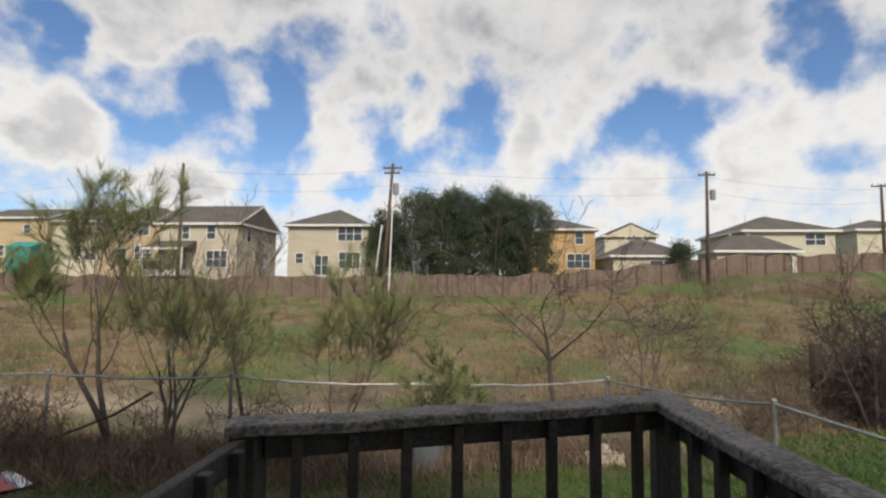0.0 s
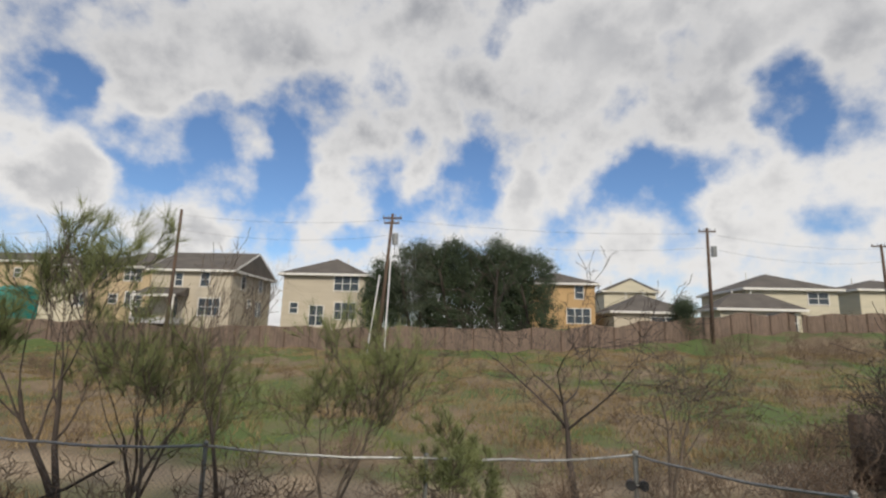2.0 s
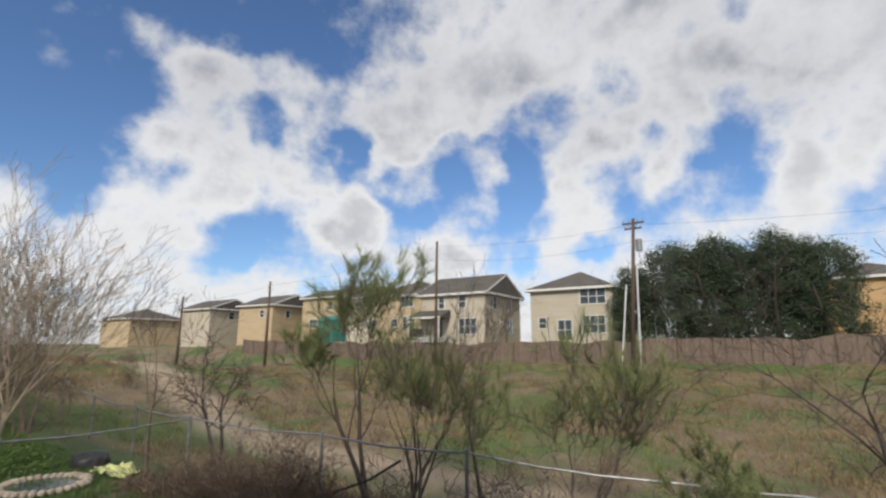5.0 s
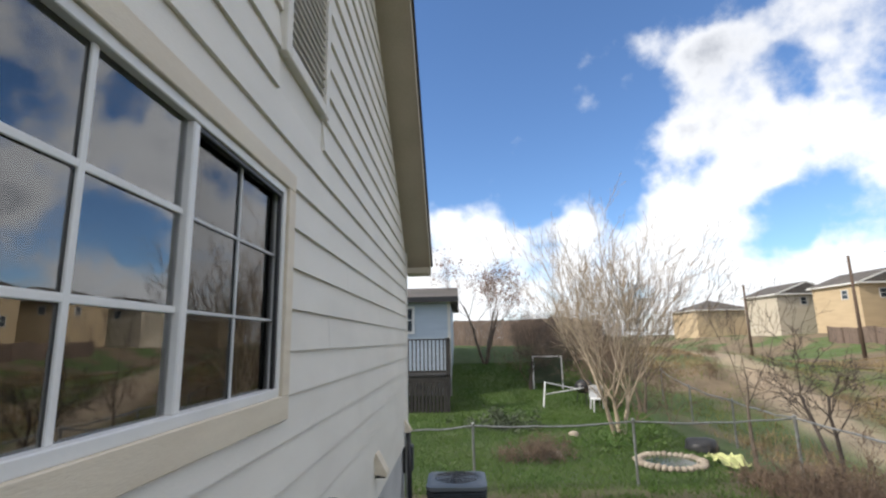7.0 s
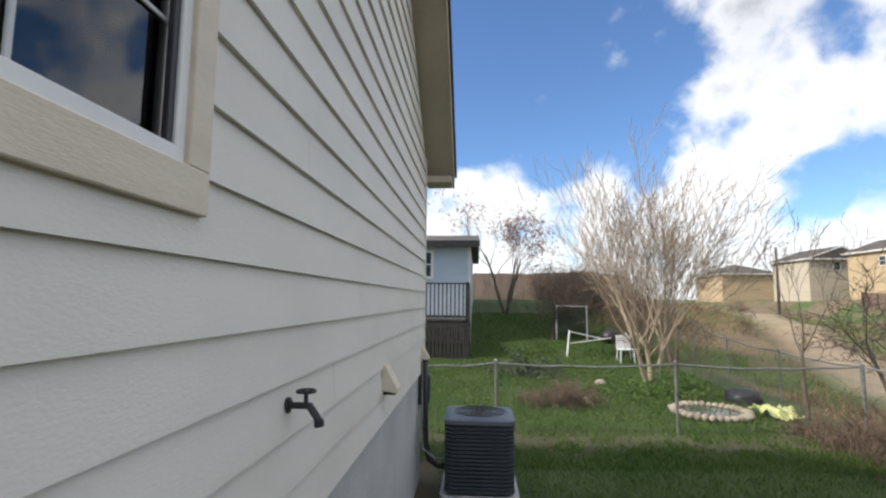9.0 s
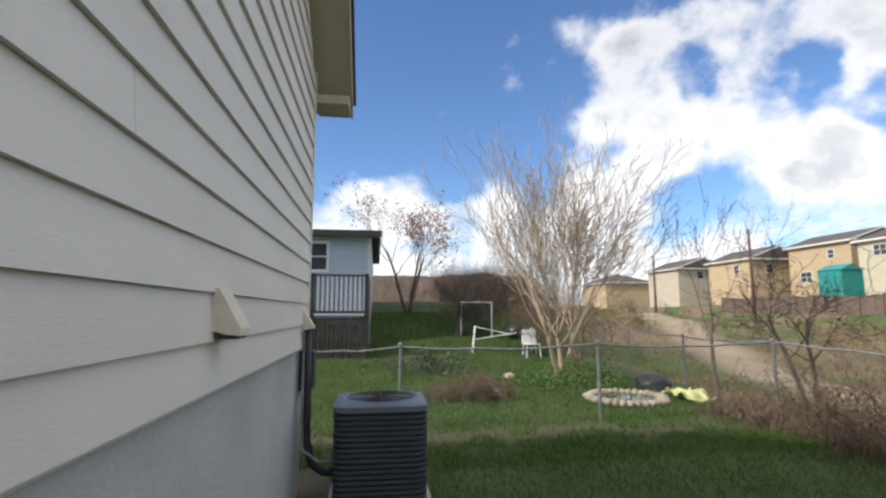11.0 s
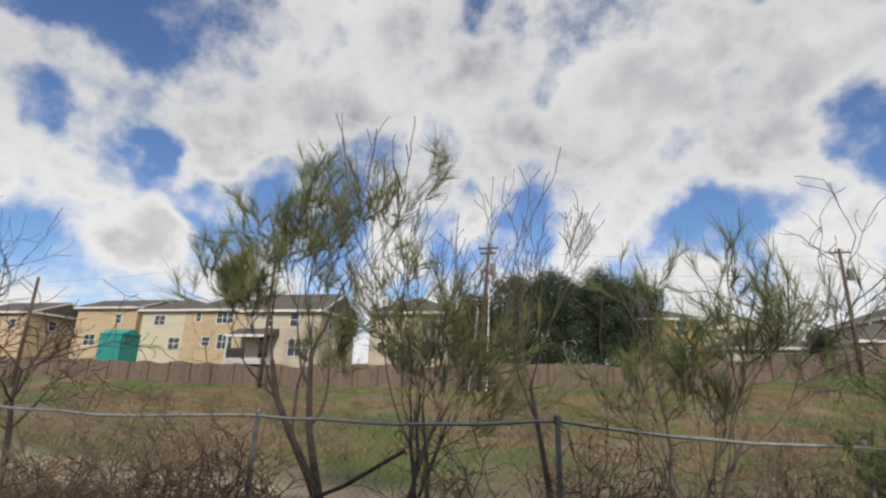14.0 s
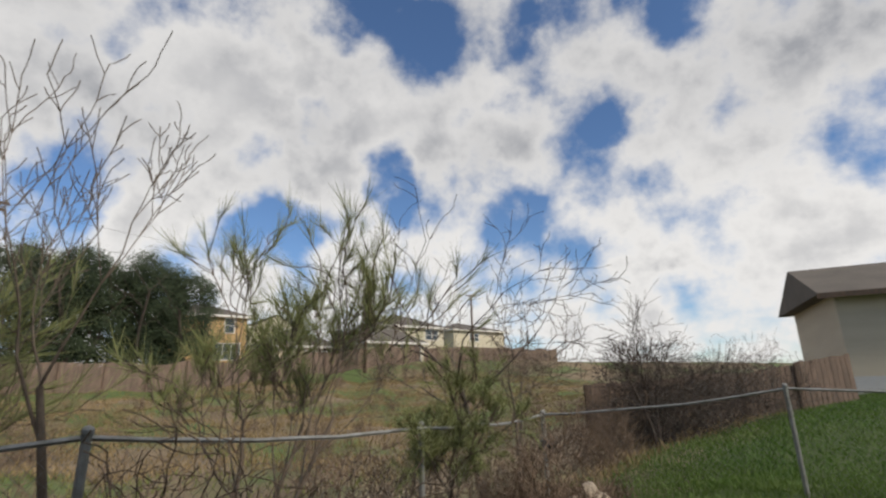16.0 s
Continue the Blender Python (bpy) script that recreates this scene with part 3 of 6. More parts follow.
def build_window():
    x0, x1, z0, z1 = WIN
    w = thing("window_1", "white vinyl sliding window with grids and cream trim", "window", "", "structure")
    tw = 0.085
    for nm, lo, hi in (("trim_top", (x0 - tw, -0.012, z1), (x1 + tw, 0.026, z1 + tw)), ("trim_bottom", (x0 - tw, -0.012, z0 - 0.105), (x1 + tw, 0.026, z0)),
                       ("trim_side", (x0 - tw, -0.012, z0), (x0, 0.026, z1)), ("trim_side", (x1, -0.012, z0), (x1 + tw, 0.026, z1))):
        part(nm, box(lo, hi, 0.003), M_TRIM, w)
    f = 0.035
    for lo, hi in (((x0, -0.07, z0), (x0 + f, 0.012, z1)), ((x1 - f, -0.07, z0), (x1, 0.012, z1)), ((x0 + f, -0.07, z1 - f), (x1 - f, 0.012, z1)), ((x0 + f, -0.07, z0), (x1 - f, 0.016, z0 + f))):
        part("frame", box(lo, hi, 0.003), M_VINYL, w)
    xm = -1.45
    part("meeting_rail", box((xm - 0.017, -0.06, z0 + f), (xm + 0.017, 0.008, z1 - f), 0.004), M_VINYL, w)
    for nm, a, b, gm, yg, g in (("sash_fixed", xm + 0.017, x1 - f, M_GLASS, -0.018, 0.020), ("sash_screened", x0 + f, xm - 0.017, M_SCREENGLASS, -0.03, 0.011)):
        s = part(nm, box((a, yg - 0.002, z0 + f), (b, yg + 0.002, z1 - f)), gm, w)
        s.visible_shadow = False
        gmat = M_VINYL if nm == "sash_fixed" else M_GRID
        part("muntin", box(((a + b) / 2 - g / 2, yg + 0.003, z0 + f), ((a + b) / 2 + g / 2, yg + 0.012, z1 - f), 0.002), gmat, w)
        for i in (1, 2):
            zc = z0 + f + (z1 - z0 - 2 * f) * i / 3
            part("muntin", box((a, yg + 0.004, zc - g / 2), (b, yg + 0.011, zc + g / 2), 0.002), gmat, w)
    part("screen_frame", box((x0 + f, -0.012, z0 + f), (x0 + f + 0.02, 0.004, z1 - f), 0.002), M_BLACK, w)
    part("screen_frame", box((x0 + f + 0.02, -0.012, z1 - f - 0.018), (xm - 0.025, 0.004, z1 - f), 0.002), M_BLACK, w)
    # room behind, its dimness put into the dark wall colour, and its blind
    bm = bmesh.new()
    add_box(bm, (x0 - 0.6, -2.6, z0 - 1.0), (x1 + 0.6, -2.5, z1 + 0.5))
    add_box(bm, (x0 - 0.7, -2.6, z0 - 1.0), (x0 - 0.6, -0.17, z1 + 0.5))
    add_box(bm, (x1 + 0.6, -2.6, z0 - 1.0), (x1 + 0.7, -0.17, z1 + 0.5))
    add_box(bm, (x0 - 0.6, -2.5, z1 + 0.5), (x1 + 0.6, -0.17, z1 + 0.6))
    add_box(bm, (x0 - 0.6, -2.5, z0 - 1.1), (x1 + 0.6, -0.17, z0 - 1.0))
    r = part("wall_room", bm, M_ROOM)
    tagged(r, "room walls behind the window, coloured dark to read as dim", "wall", "", "structure")
    bl = thing("window_blind", "white horizontal slat blind inside the window", "blind")
    part("headrail", box((x0 + 0.02, -0.135, z1 - 0.05), (x1 - 0.02, -0.095, z1 - 0.01), 0.003), M_BLIND, bl)
    zz = z0 + 0.03
    base = box((x0 + 0.03, -0.024, -0.0015), (x1 - 0.03, 0.024, 0.0015), 0, Matrix.Rotation(radians(52), 4, "X"))
    slat = part("slat", base, M_BLIND, bl)
    slat.location = (0, -0.115, zz)
    zz += 0.042
    while zz < z1 - 0.06:
        o = new("slat", slat.data)
        o.parent, o.location = bl, (0, -0.115, zz)
        zz += 0.042


def build_wall_fittings():
    # dryer hood: a slanted wedge
    h = thing("dryer_vent", "cream plastic dryer vent hood on the siding", "vent")
    bm = bmesh.new()
    x, z = -4.75, 1.55
    pr = [(0.0, 0.02), (0.0, 0.19), (0.025, 0.19), (0.115, 0.03), (0.115, 0.0), (0.10, 0.0)]
    a = [bm.verts.new((x - 0.075, p, z + q)) for p, q in pr]
    b = [bm.verts.new((x + 0.075, p, z + q)) for p, q in pr]
    bm.faces.new(a), bm.faces.new(b[::-1])
    for i in range(len(pr)):
        bm.faces.new((a[i], b[i], b[(i + 1) % 6], a[(i + 1) % 6]))
    bmesh.ops.recalc_face_normals(bm, faces=bm.faces)
    part("hood", bm, M_TRIM, h)
    part("flap", box((x - 0.065, 0.012, z - 0.012), (x + 0.065, 0.10, z - 0.001), 0.002), M_BLACK, h)
    # second small hood by the corner
    h2 = thing("wall_hood", "small cream line hood near the house corner", "vent")
    bm = bmesh.new()
    x, z = -7.16, 1.50
    pr = [(0.0, 0.0), (0.0, 0.15), (0.02, 0.15), (0.10, 0.02), (0.10, 0.0), (0.05, -0.005)]
    a = [bm.verts.new((x - 0.06, p, z + q)) for p, q in pr]
    b = [bm.verts.new((x + 0.06, p, z + q)) for p, q in pr]
    bm.faces.new(a), bm.faces.new(b[::-1])
    for i in range(len(pr)):
        bm.faces.new((a[i], b[i], b[(i + 1) % 6], a[(i + 1) % 6]))
    bmesh.ops.recalc_face_normals(bm, faces=bm.faces)
    part("hood", bm, M_TRIM, h2)
    # hose tap
    f = thing("hose_tap", "dark bronze hose tap on the siding", "tap")
    x, z = -2.92, 1.83
    part("flange", tube((x, 0.0, z), (x, 0.012, z), 0.028, None, 10), M_BLACK, f)
    bm = bmesh.new()
    add_tube(bm, (x, 0.01, z), (x, 0.085, z), 0.012)
    add_tube(bm, (x, 0.08, z + 0.005), (x, 0.12, z - 0.05), 0.014)
    add_tube(bm, (x, 0.118, z - 0.048), (x, 0.121, z - 0.07), 0.018)
    part("spout", bm, M_BLACK, f)
    bm = bmesh.new()
    add_tube(bm, (x, 0.07, z + 0.01), (x, 0.07, z + 0.05), 0.008)
    for i in range(8):
        a0, a1 = i * math.pi / 4, (i + 1) * math.pi / 4
        add_tube(bm, (x + 0.032 * math.cos(a0), 0.07 + 0.032 * math.sin(a0), z + 0.05), (x + 0.032 * math.cos(a1), 0.07 + 0.032 * math.sin(a1), z + 0.05), 0.006, None, 5)
    add_tube(bm, (x - 0.03, 0.07, z + 0.05), (x + 0.03, 0.07, z + 0.05), 0.005, None, 5)
    part("handle", bm, M_BLACK, f)
    # refrigerant pipe and disconnect box
    p = thing("line_cover", "black insulated pipe down the wall to the cooling unit", "pipe")
    bm = bmesh.new()
    pts = [(-7.14, 0.05, 1.49), (-7.14, 0.06, 1.0), (-7.12, 0.07, 0.55), (-7.10, 0.12, 0.36), (-7.08, 0.22, 0.30), (-7.06, 0.34, 0.30)]
    add_path(bm, pts, 0.035, 8)
    for q in pts[1:-1]:
        bmesh.ops.create_icosphere(bm, subdivisions=1, radius=0.036, matrix=Matrix.Translation(q))
    part("pipe", bm, M_BLACK, p, "", True)
    bm = bmesh.new()
    pts = [(-7.04, 0.03, 1.47), (-7.04, 0.035, 0.8), (-7.02, 0.05, 0.5), (-7.0, 0.2, 0.4), (-6.98, 0.34, 0.42)]
    add_path(bm, pts, 0.012, 6)
    part("cable", bm, M_GALV, p)
    d = thing("disconnect_box", "black electrical disconnect box on the foundation", "box")
    part("body", box((-7.40, -0.03, 0.95), (-7.21, 0.09, 1.30), 0.008), M_BLACK, d)
    part("cover", box((-7.39, 0.09, 0.96), (-7.22, 0.102, 1.29), 0.004), M_ACBODY, d)


def build_ac():
    cx, cy, r, h = -7.22, 0.70, 0.39, 0.85
    zb = gz(cx, cy) + 0.02
    ac = thing("air_conditioner", "dark grey outdoor cooling unit with round top fan", "air conditioner", at=(cx, cy, zb))

    def rounded(rad, z0, z1, corner=0.10):
        bm = bmesh.new()
        pts = []
        for qx, qy, a0 in ((1, 1, 0), (-1, 1, 90), (-1, -1, 180), (1, -1, 270)):
            for i in range(5):
                a = radians(a0 + i * 22.5)
                pts.append((qx * (rad - corner) + corner * math.cos(a), qy * (rad - corner) + corner * math.sin(a)))
        lo = [bm.verts.new((x, y, z0)) for x, y in pts]
        hi = [bm.verts.new((x, y, z1)) for x, y in pts]
        bm.faces.new(lo[::-1]), bm.faces.new(hi)
        for i in range(len(pts)):
            bm.faces.new((lo[i], lo[(i + 1) % len(pts)], hi[(i + 1) % len(pts)], hi[i]))
        return bm
    part("base_pad", rounded(r + 0.05, -0.06, 0.03), M_CONC, ac)
    part("core", rounded(r - 0.03, 0.03, h - 0.05), M_BLACK, ac)
    for i in range(17):
        z = 0.06 + i * (h - 0.13) / 17
        part("louvre", rounded(r - (0.0 if i % 4 else -0.004), z, z + 0.026), M_ACBODY, ac)
    bm = rounded(r + 0.008, h - 0.06, h - 0.015, 0.11)
    part("rim", bm, M_ACTOP, ac)
    bm = bmesh.new()
    n = 40
    outer, inner, low_ = [], [], []
    for i in range(n):
        a = 2 * math.pi * i / n
        c, s = math.cos(a), math.sin(a)
        k = 1 / max(abs(c), abs(s)) ** 0.82
        outer.append(bm.verts.new((r * c * k * 0.985, r * s * k * 0.985, h - 0.014)))
        inner.append(bm.verts.new((0.31 * c, 0.31 * s, h + 0.012)))
        low_.append(bm.verts.new((0.295 * c, 0.295 * s, h - 0.10)))
    for i in range(n):
        j = (i + 1) % n
        bm.faces.new((outer[i], outer[j], inner[j], inner[i]))
        bm.faces.new((inner[i], inner[j], low_[j], low_[i]))
    part("top_panel", bm, M_ACTOP, ac, "", True)
    part("fan_well", tube((0, 0, h - 0.12), (0, 0, h - 0.095), 0.295, None, 24), M_BLACK, ac)
    bm = bmesh.new()
    for k in range(7):
        rr = 0.05 + k * 0.04
        for i in range(24):
            a0, a1 = i * math.pi / 12, (i + 1) * math.pi / 12
            add_tube(bm, (rr * math.cos(a0), rr * math.sin(a0), h + 0.01), (rr * math.cos(a1), rr * math.sin(a1), h + 0.01), 0.0035, None, 4, False)
    for i in range(6):
        a = i * math.pi / 3
        add_tube(bm, (0, 0, h + 0.012), (0.31 * math.cos(a), 0.31 * math.sin(a), h + 0.012), 0.004, None, 4)
    part("fan_guard", bm, M_BLACK, ac)
    bm = bmesh.new()
    for i in range(3):
        vs = add_box(bm, (0.04, -0.07, -0.003), (0.27, 0.07, 0.003), 0, Matrix.Rotation(i * 2.094, 4, "Z") @ Matrix.Translation((0, 0, h - 0.05)) @ Matrix.Rotation(0.5, 4, "X"))
    part("fan_blades", bm, M_ACTOP, ac)
    part("hub", tube((0, 0, h - 0.09), (0, 0, h - 0.02), 0.055, None, 12), M_ACTOP, ac)


def build_deck():
    d = thing("deck", "dark weathered wooden deck with baluster railing", "deck")
    xl, zf, zt = -0.98, 1.06, 2.0
    A, B, C, D = Vector((-0.93, 2.17, 0)), Vector((0.69, 2.73, 0)), Vector((0.93, 0.12, 0)), Vector((-0.93, 1.30, 0))

    # floor boards run across, cut along the slanting front
    y = 0.02
    while y < B.y:
        xa = xl if y < A.y else max(xl, A.x + (y + 0.135 - A.y) * (B.x - A.x) / (B.y - A.y))
        if xa < 0.8:
            part("floor_board", box((xa, y, zf - 0.035), (0.96, y + 0.135, zf), 0.004), M_DECK, d)
        y += 0.141
    for x, y0, y1 in ((xl + 0.02, 0.02, A.y), (0.86, 0.02, B.y - 0.1)):
        part("joist", box((x, y0, zf - 0.22), (x + 0.04, y1, zf - 0.037)), M_DECK, d)
    for p in (A, B, C, D):
        g = gz(p.x, p.y)
        part("post", box((p.x - 0.05, p.y - 0.05, g - 0.3), (p.x + 0.05, p.y + 0.05, zt - 0.04), 0.006), M_DECK, d)

    def run(a, b, inset0, inset1, n, capw, seed):
        dirn = (b - a).normalized()
        ang = math.atan2(dirn.y, dirn.x)
        ln = (b - a).length
        m = Matrix.Translation(a) @ Matrix.Rotation(ang, 4, "Z")
        part("top_rail", box((0.055, -0.02, zt - 0.13), (ln - 0.055, 0.02, zt - 0.041), 0.004, m), M_DECK, d)
        part("bottom_rail", box((0.055, -0.02, zf + 0.08), (ln - 0.055, 0.02, zf + 0.17), 0.004, m), M_DECK, d)
        if capw:
            rnd = random.Random(seed)
            bm = bmesh.new()
            rings = []
            k = 16
            for i in range(k + 1):
                u = -inset0 + (ln + inset0 + inset1) * i / k
                z = zt + 0.004 * math.sin(i * 0.9 + seed) + rnd.uniform(-0.0015, 0.0015)
                hw = capw / 2 + rnd.uniform(-0.002, 0.002)
                rings.append([bm.verts.new((u, hw * s, z + dz)) for s, dz in ((-1, -0.038), (-1, -0.006), (-0.93, 0.0), (0.0, 0.002), (0.93, 0.0), (1, -0.006), (1, -0.038))])
            for r0, r1 in zip(rings[:-1], rings[1:]):
                for i in range(7):
                    bm.faces.new((r0[i], r0[(i + 1) % 7], r1[(i + 1) % 7], r1[i]))
            bm.faces.new(rings[0][::-1]), bm.faces.new(rings[-1])
            bmesh.ops.recalc_face_normals(bm, faces=bm.faces)
            bmesh.ops.transform(bm, matrix=m, verts=bm.verts)
            part("rail_cap", bm, M_CAP, d, "grey weathered top rail board")
        base = None
        for i in range(n):
            u = ln * (i + 0.85) / (n + 0.7)
            q = m @ Vector((u, -0.04, 0))
            if base is None:
                base = part("baluster", box((-0.019, -0.019, zf + 0.06), (0.019, 0.019, zt - 0.05), 0.003), M_DECK, d)
                o = base
            else:
                o = new("baluster", base.data)
                o.parent = d
            o.location, o.rotation_euler = (q.x, q.y, 0), (0, 0, ang)
    run(A, B, 0.07, 0.0, 8, 0.14, 1)
    run(B, C, 0.10, 0.05, 14, 0.14, 2)
    run(D, A, 0.0, -0.05, 4, 0, 3)
    # stairs along the wall
    st = thing("stairs", "dark weathered wooden steps down beside the house wall", "stairs")
    rise = zf / 6
    for i in range(1, 6):
        z = zf - i * rise
        x = xl - 0.02 - (i - 1) * 0.27
        part("tread", box((x - 0.29, 0.10, z - 0.04), (x - 0.005, 1.20, z), 0.004), M_DECK, st)
    for y in (0.06, 1.20):
        bm = bmesh.new()
        pr = [(xl - 0.04, zf - 0.05), (xl - 0.04, zf - 0.32), (xl - 1.30, -0.04), (xl - 1.50, -0.04), (xl - 1.50, 0.08)]
        a = [bm.verts.new((px, y, pz)) for px, pz in pr]
        b = [bm.verts.new((px, y + 0.04, pz)) for px, pz in pr]
        bm.faces.new(a), bm.faces.new(b[::-1])
        for i in range(5):
            bm.faces.new((a[i], b[i], b[(i + 1) % 5], a[(i + 1) % 5]))
        bmesh.ops.recalc_face_normals(bm, faces=bm.faces)
        part("stringer", bm, M_DECK, st)


build_house()
build_window()
build_wall_fittings()
build_ac()
build_deck()


# ---- chain link fences ----
def chain_link(name, stops, label, height=1.15, mesh=True, tension=True):
    fnc = thing(name, label, "fence", "chain link fences")
    pts = [Vector((x, y, gz(x, y))) for x, y in stops]
    for p in pts:
        lean = Vector((random.uniform(-0.02, 0.02), random.uniform(-0.02, 0.02), height + 0.03))
        part("post", tube(p - Vector((0, 0, 0.2)), p + lean, 0.026, None, 8), M_GALV, fnc)
        bm = bmesh.new()
        bmesh.ops.create_uvsphere(bm, u_segments=8, v_segments=5, radius=0.033, matrix=Matrix.Translation(p + lean))
        part("post_cap", bm, M_GALV, fnc)
    wires = []
    for a, b in zip(pts[:-1], pts[1:]):
        bm = bmesh.new()
        run = []
        for i in range(9):
            t = i / 8
            q = a.lerp(b, t) + Vector((0, 0, height - 0.05 * 4 * t * (1 - t) * random.uniform(0.6, 1.3)))
            run.append(q)
        add_path(bm, run, 0.017, 6)
        part("top_rail", bm, M_GALV, fnc)
        if mesh:
            n = max(2, int((b - a).length / 0.075))
            d = (b - a).normalized()
            rows = int(height / 0.075)
            for i in range(-rows, n):
                for s in (1, -1):
                    k0 = max(0, -i) if s == 1 else max(0, -i)
                    k1 = min(rows, n - i)
                    if k1 <= k0:
                        continue
                    za, zb = (k0, k1) if s == 1 else (rows - k0, rows - k1)
                    for u, z in (((i + k0), za),):
                        p0 = a + d * (i + k0) * 0.075 + Vector((0, 0, za * 0.075 + 0.02))
                        p1 = a + d * (i + k1) * 0.075 + Vector((0, 0, zb * 0.075 + 0.02))
                        p0.z += (b.z - a.z) * ((i + k0) / n)
                        p1.z += (b.z - a.z) * ((i + k1) / n)
                        wires.append((p0, p1))
    if wires:
        V, F = [], []
        w = 0.0013
        for a, b in wires:
            d = (b - a).normalized()
            s1 = Vector((0, 0, 1)).cross(d)
            if s1.length < 1e-3:
                continue
            s1.normalize()
            s2 = d.cross(s1)
            k = len(V)
            for p in (a, b):
                V += [p + s1 * w, p - s1 * 0.5 * w + s2 * 0.87 * w, p - s1 * 0.5 * w - s2 * 0.87 * w]
            F += [(k, k + 1, k + 4, k + 3), (k + 1, k + 2, k + 5, k + 4), (k + 2, k, k + 3, k + 5)]
        o = from_arrays("wire_mesh", V, F, M_WIRE, fnc)
        tagged(o, kind="stuff")
    return fnc


chain_link("chain_link_fence", [(-9.45, -0.6), (-9.67, 1.0), (-9.85, 4.0), (-9.96, 7.05)], "galvanised chain link fence between two yards")
chain_link("chain_link_fence", [(-9.96, 7.05), (-6.45, 7.25), (-3.58, 7.1), (-1.0, 7.7), (1.9, 8.77)], "sagging galvanised chain link fence at the yard's end")
chain_link("chain_link_fence", [(1.9, 8.77), (2.95, 6.0), (4.0, 3.3), (5.0, 0.8)], "galvanised chain link fence up the green slope")
chain_link("chain_link_fence", [(-9.96, 7.05), (-13.2, 7.6), (-16.4, 8.0), (-19.6, 8.4)], "galvanised chain link fence behind the next yard", mesh=False)


# ---- houses beyond the field ----
def add_prism(bm, a, b):
    va = [bm.verts.new(p) for p in a]
    vb = [bm.verts.new(p) for p in b]
    n = len(a)
    bm.faces.new(va), bm.faces.new(vb[::-1])
    for i in range(n):
        bm.faces.new((va[i], vb[i], vb[(i + 1) % n], va[(i + 1) % n]))


def fx(x):
    """Where a place of the far row's first plan lies across the field."""
    return float(x + np.interp(x, (-120, -45, -30, -10, 0, 9, 14, 22, 40), (3.2, 2.8, 2.5, 2.6, 3.0, 3.5, 4.4, 5.5, 8.5)))


def rise(x):
    """And how much higher it stands there."""
    return float(np.interp(x, (-120, -42, -30, -20, 0, 9, 40), (0.9, 0.55, 0.1, 0.1, -0.5, -1.0, -1.4)))


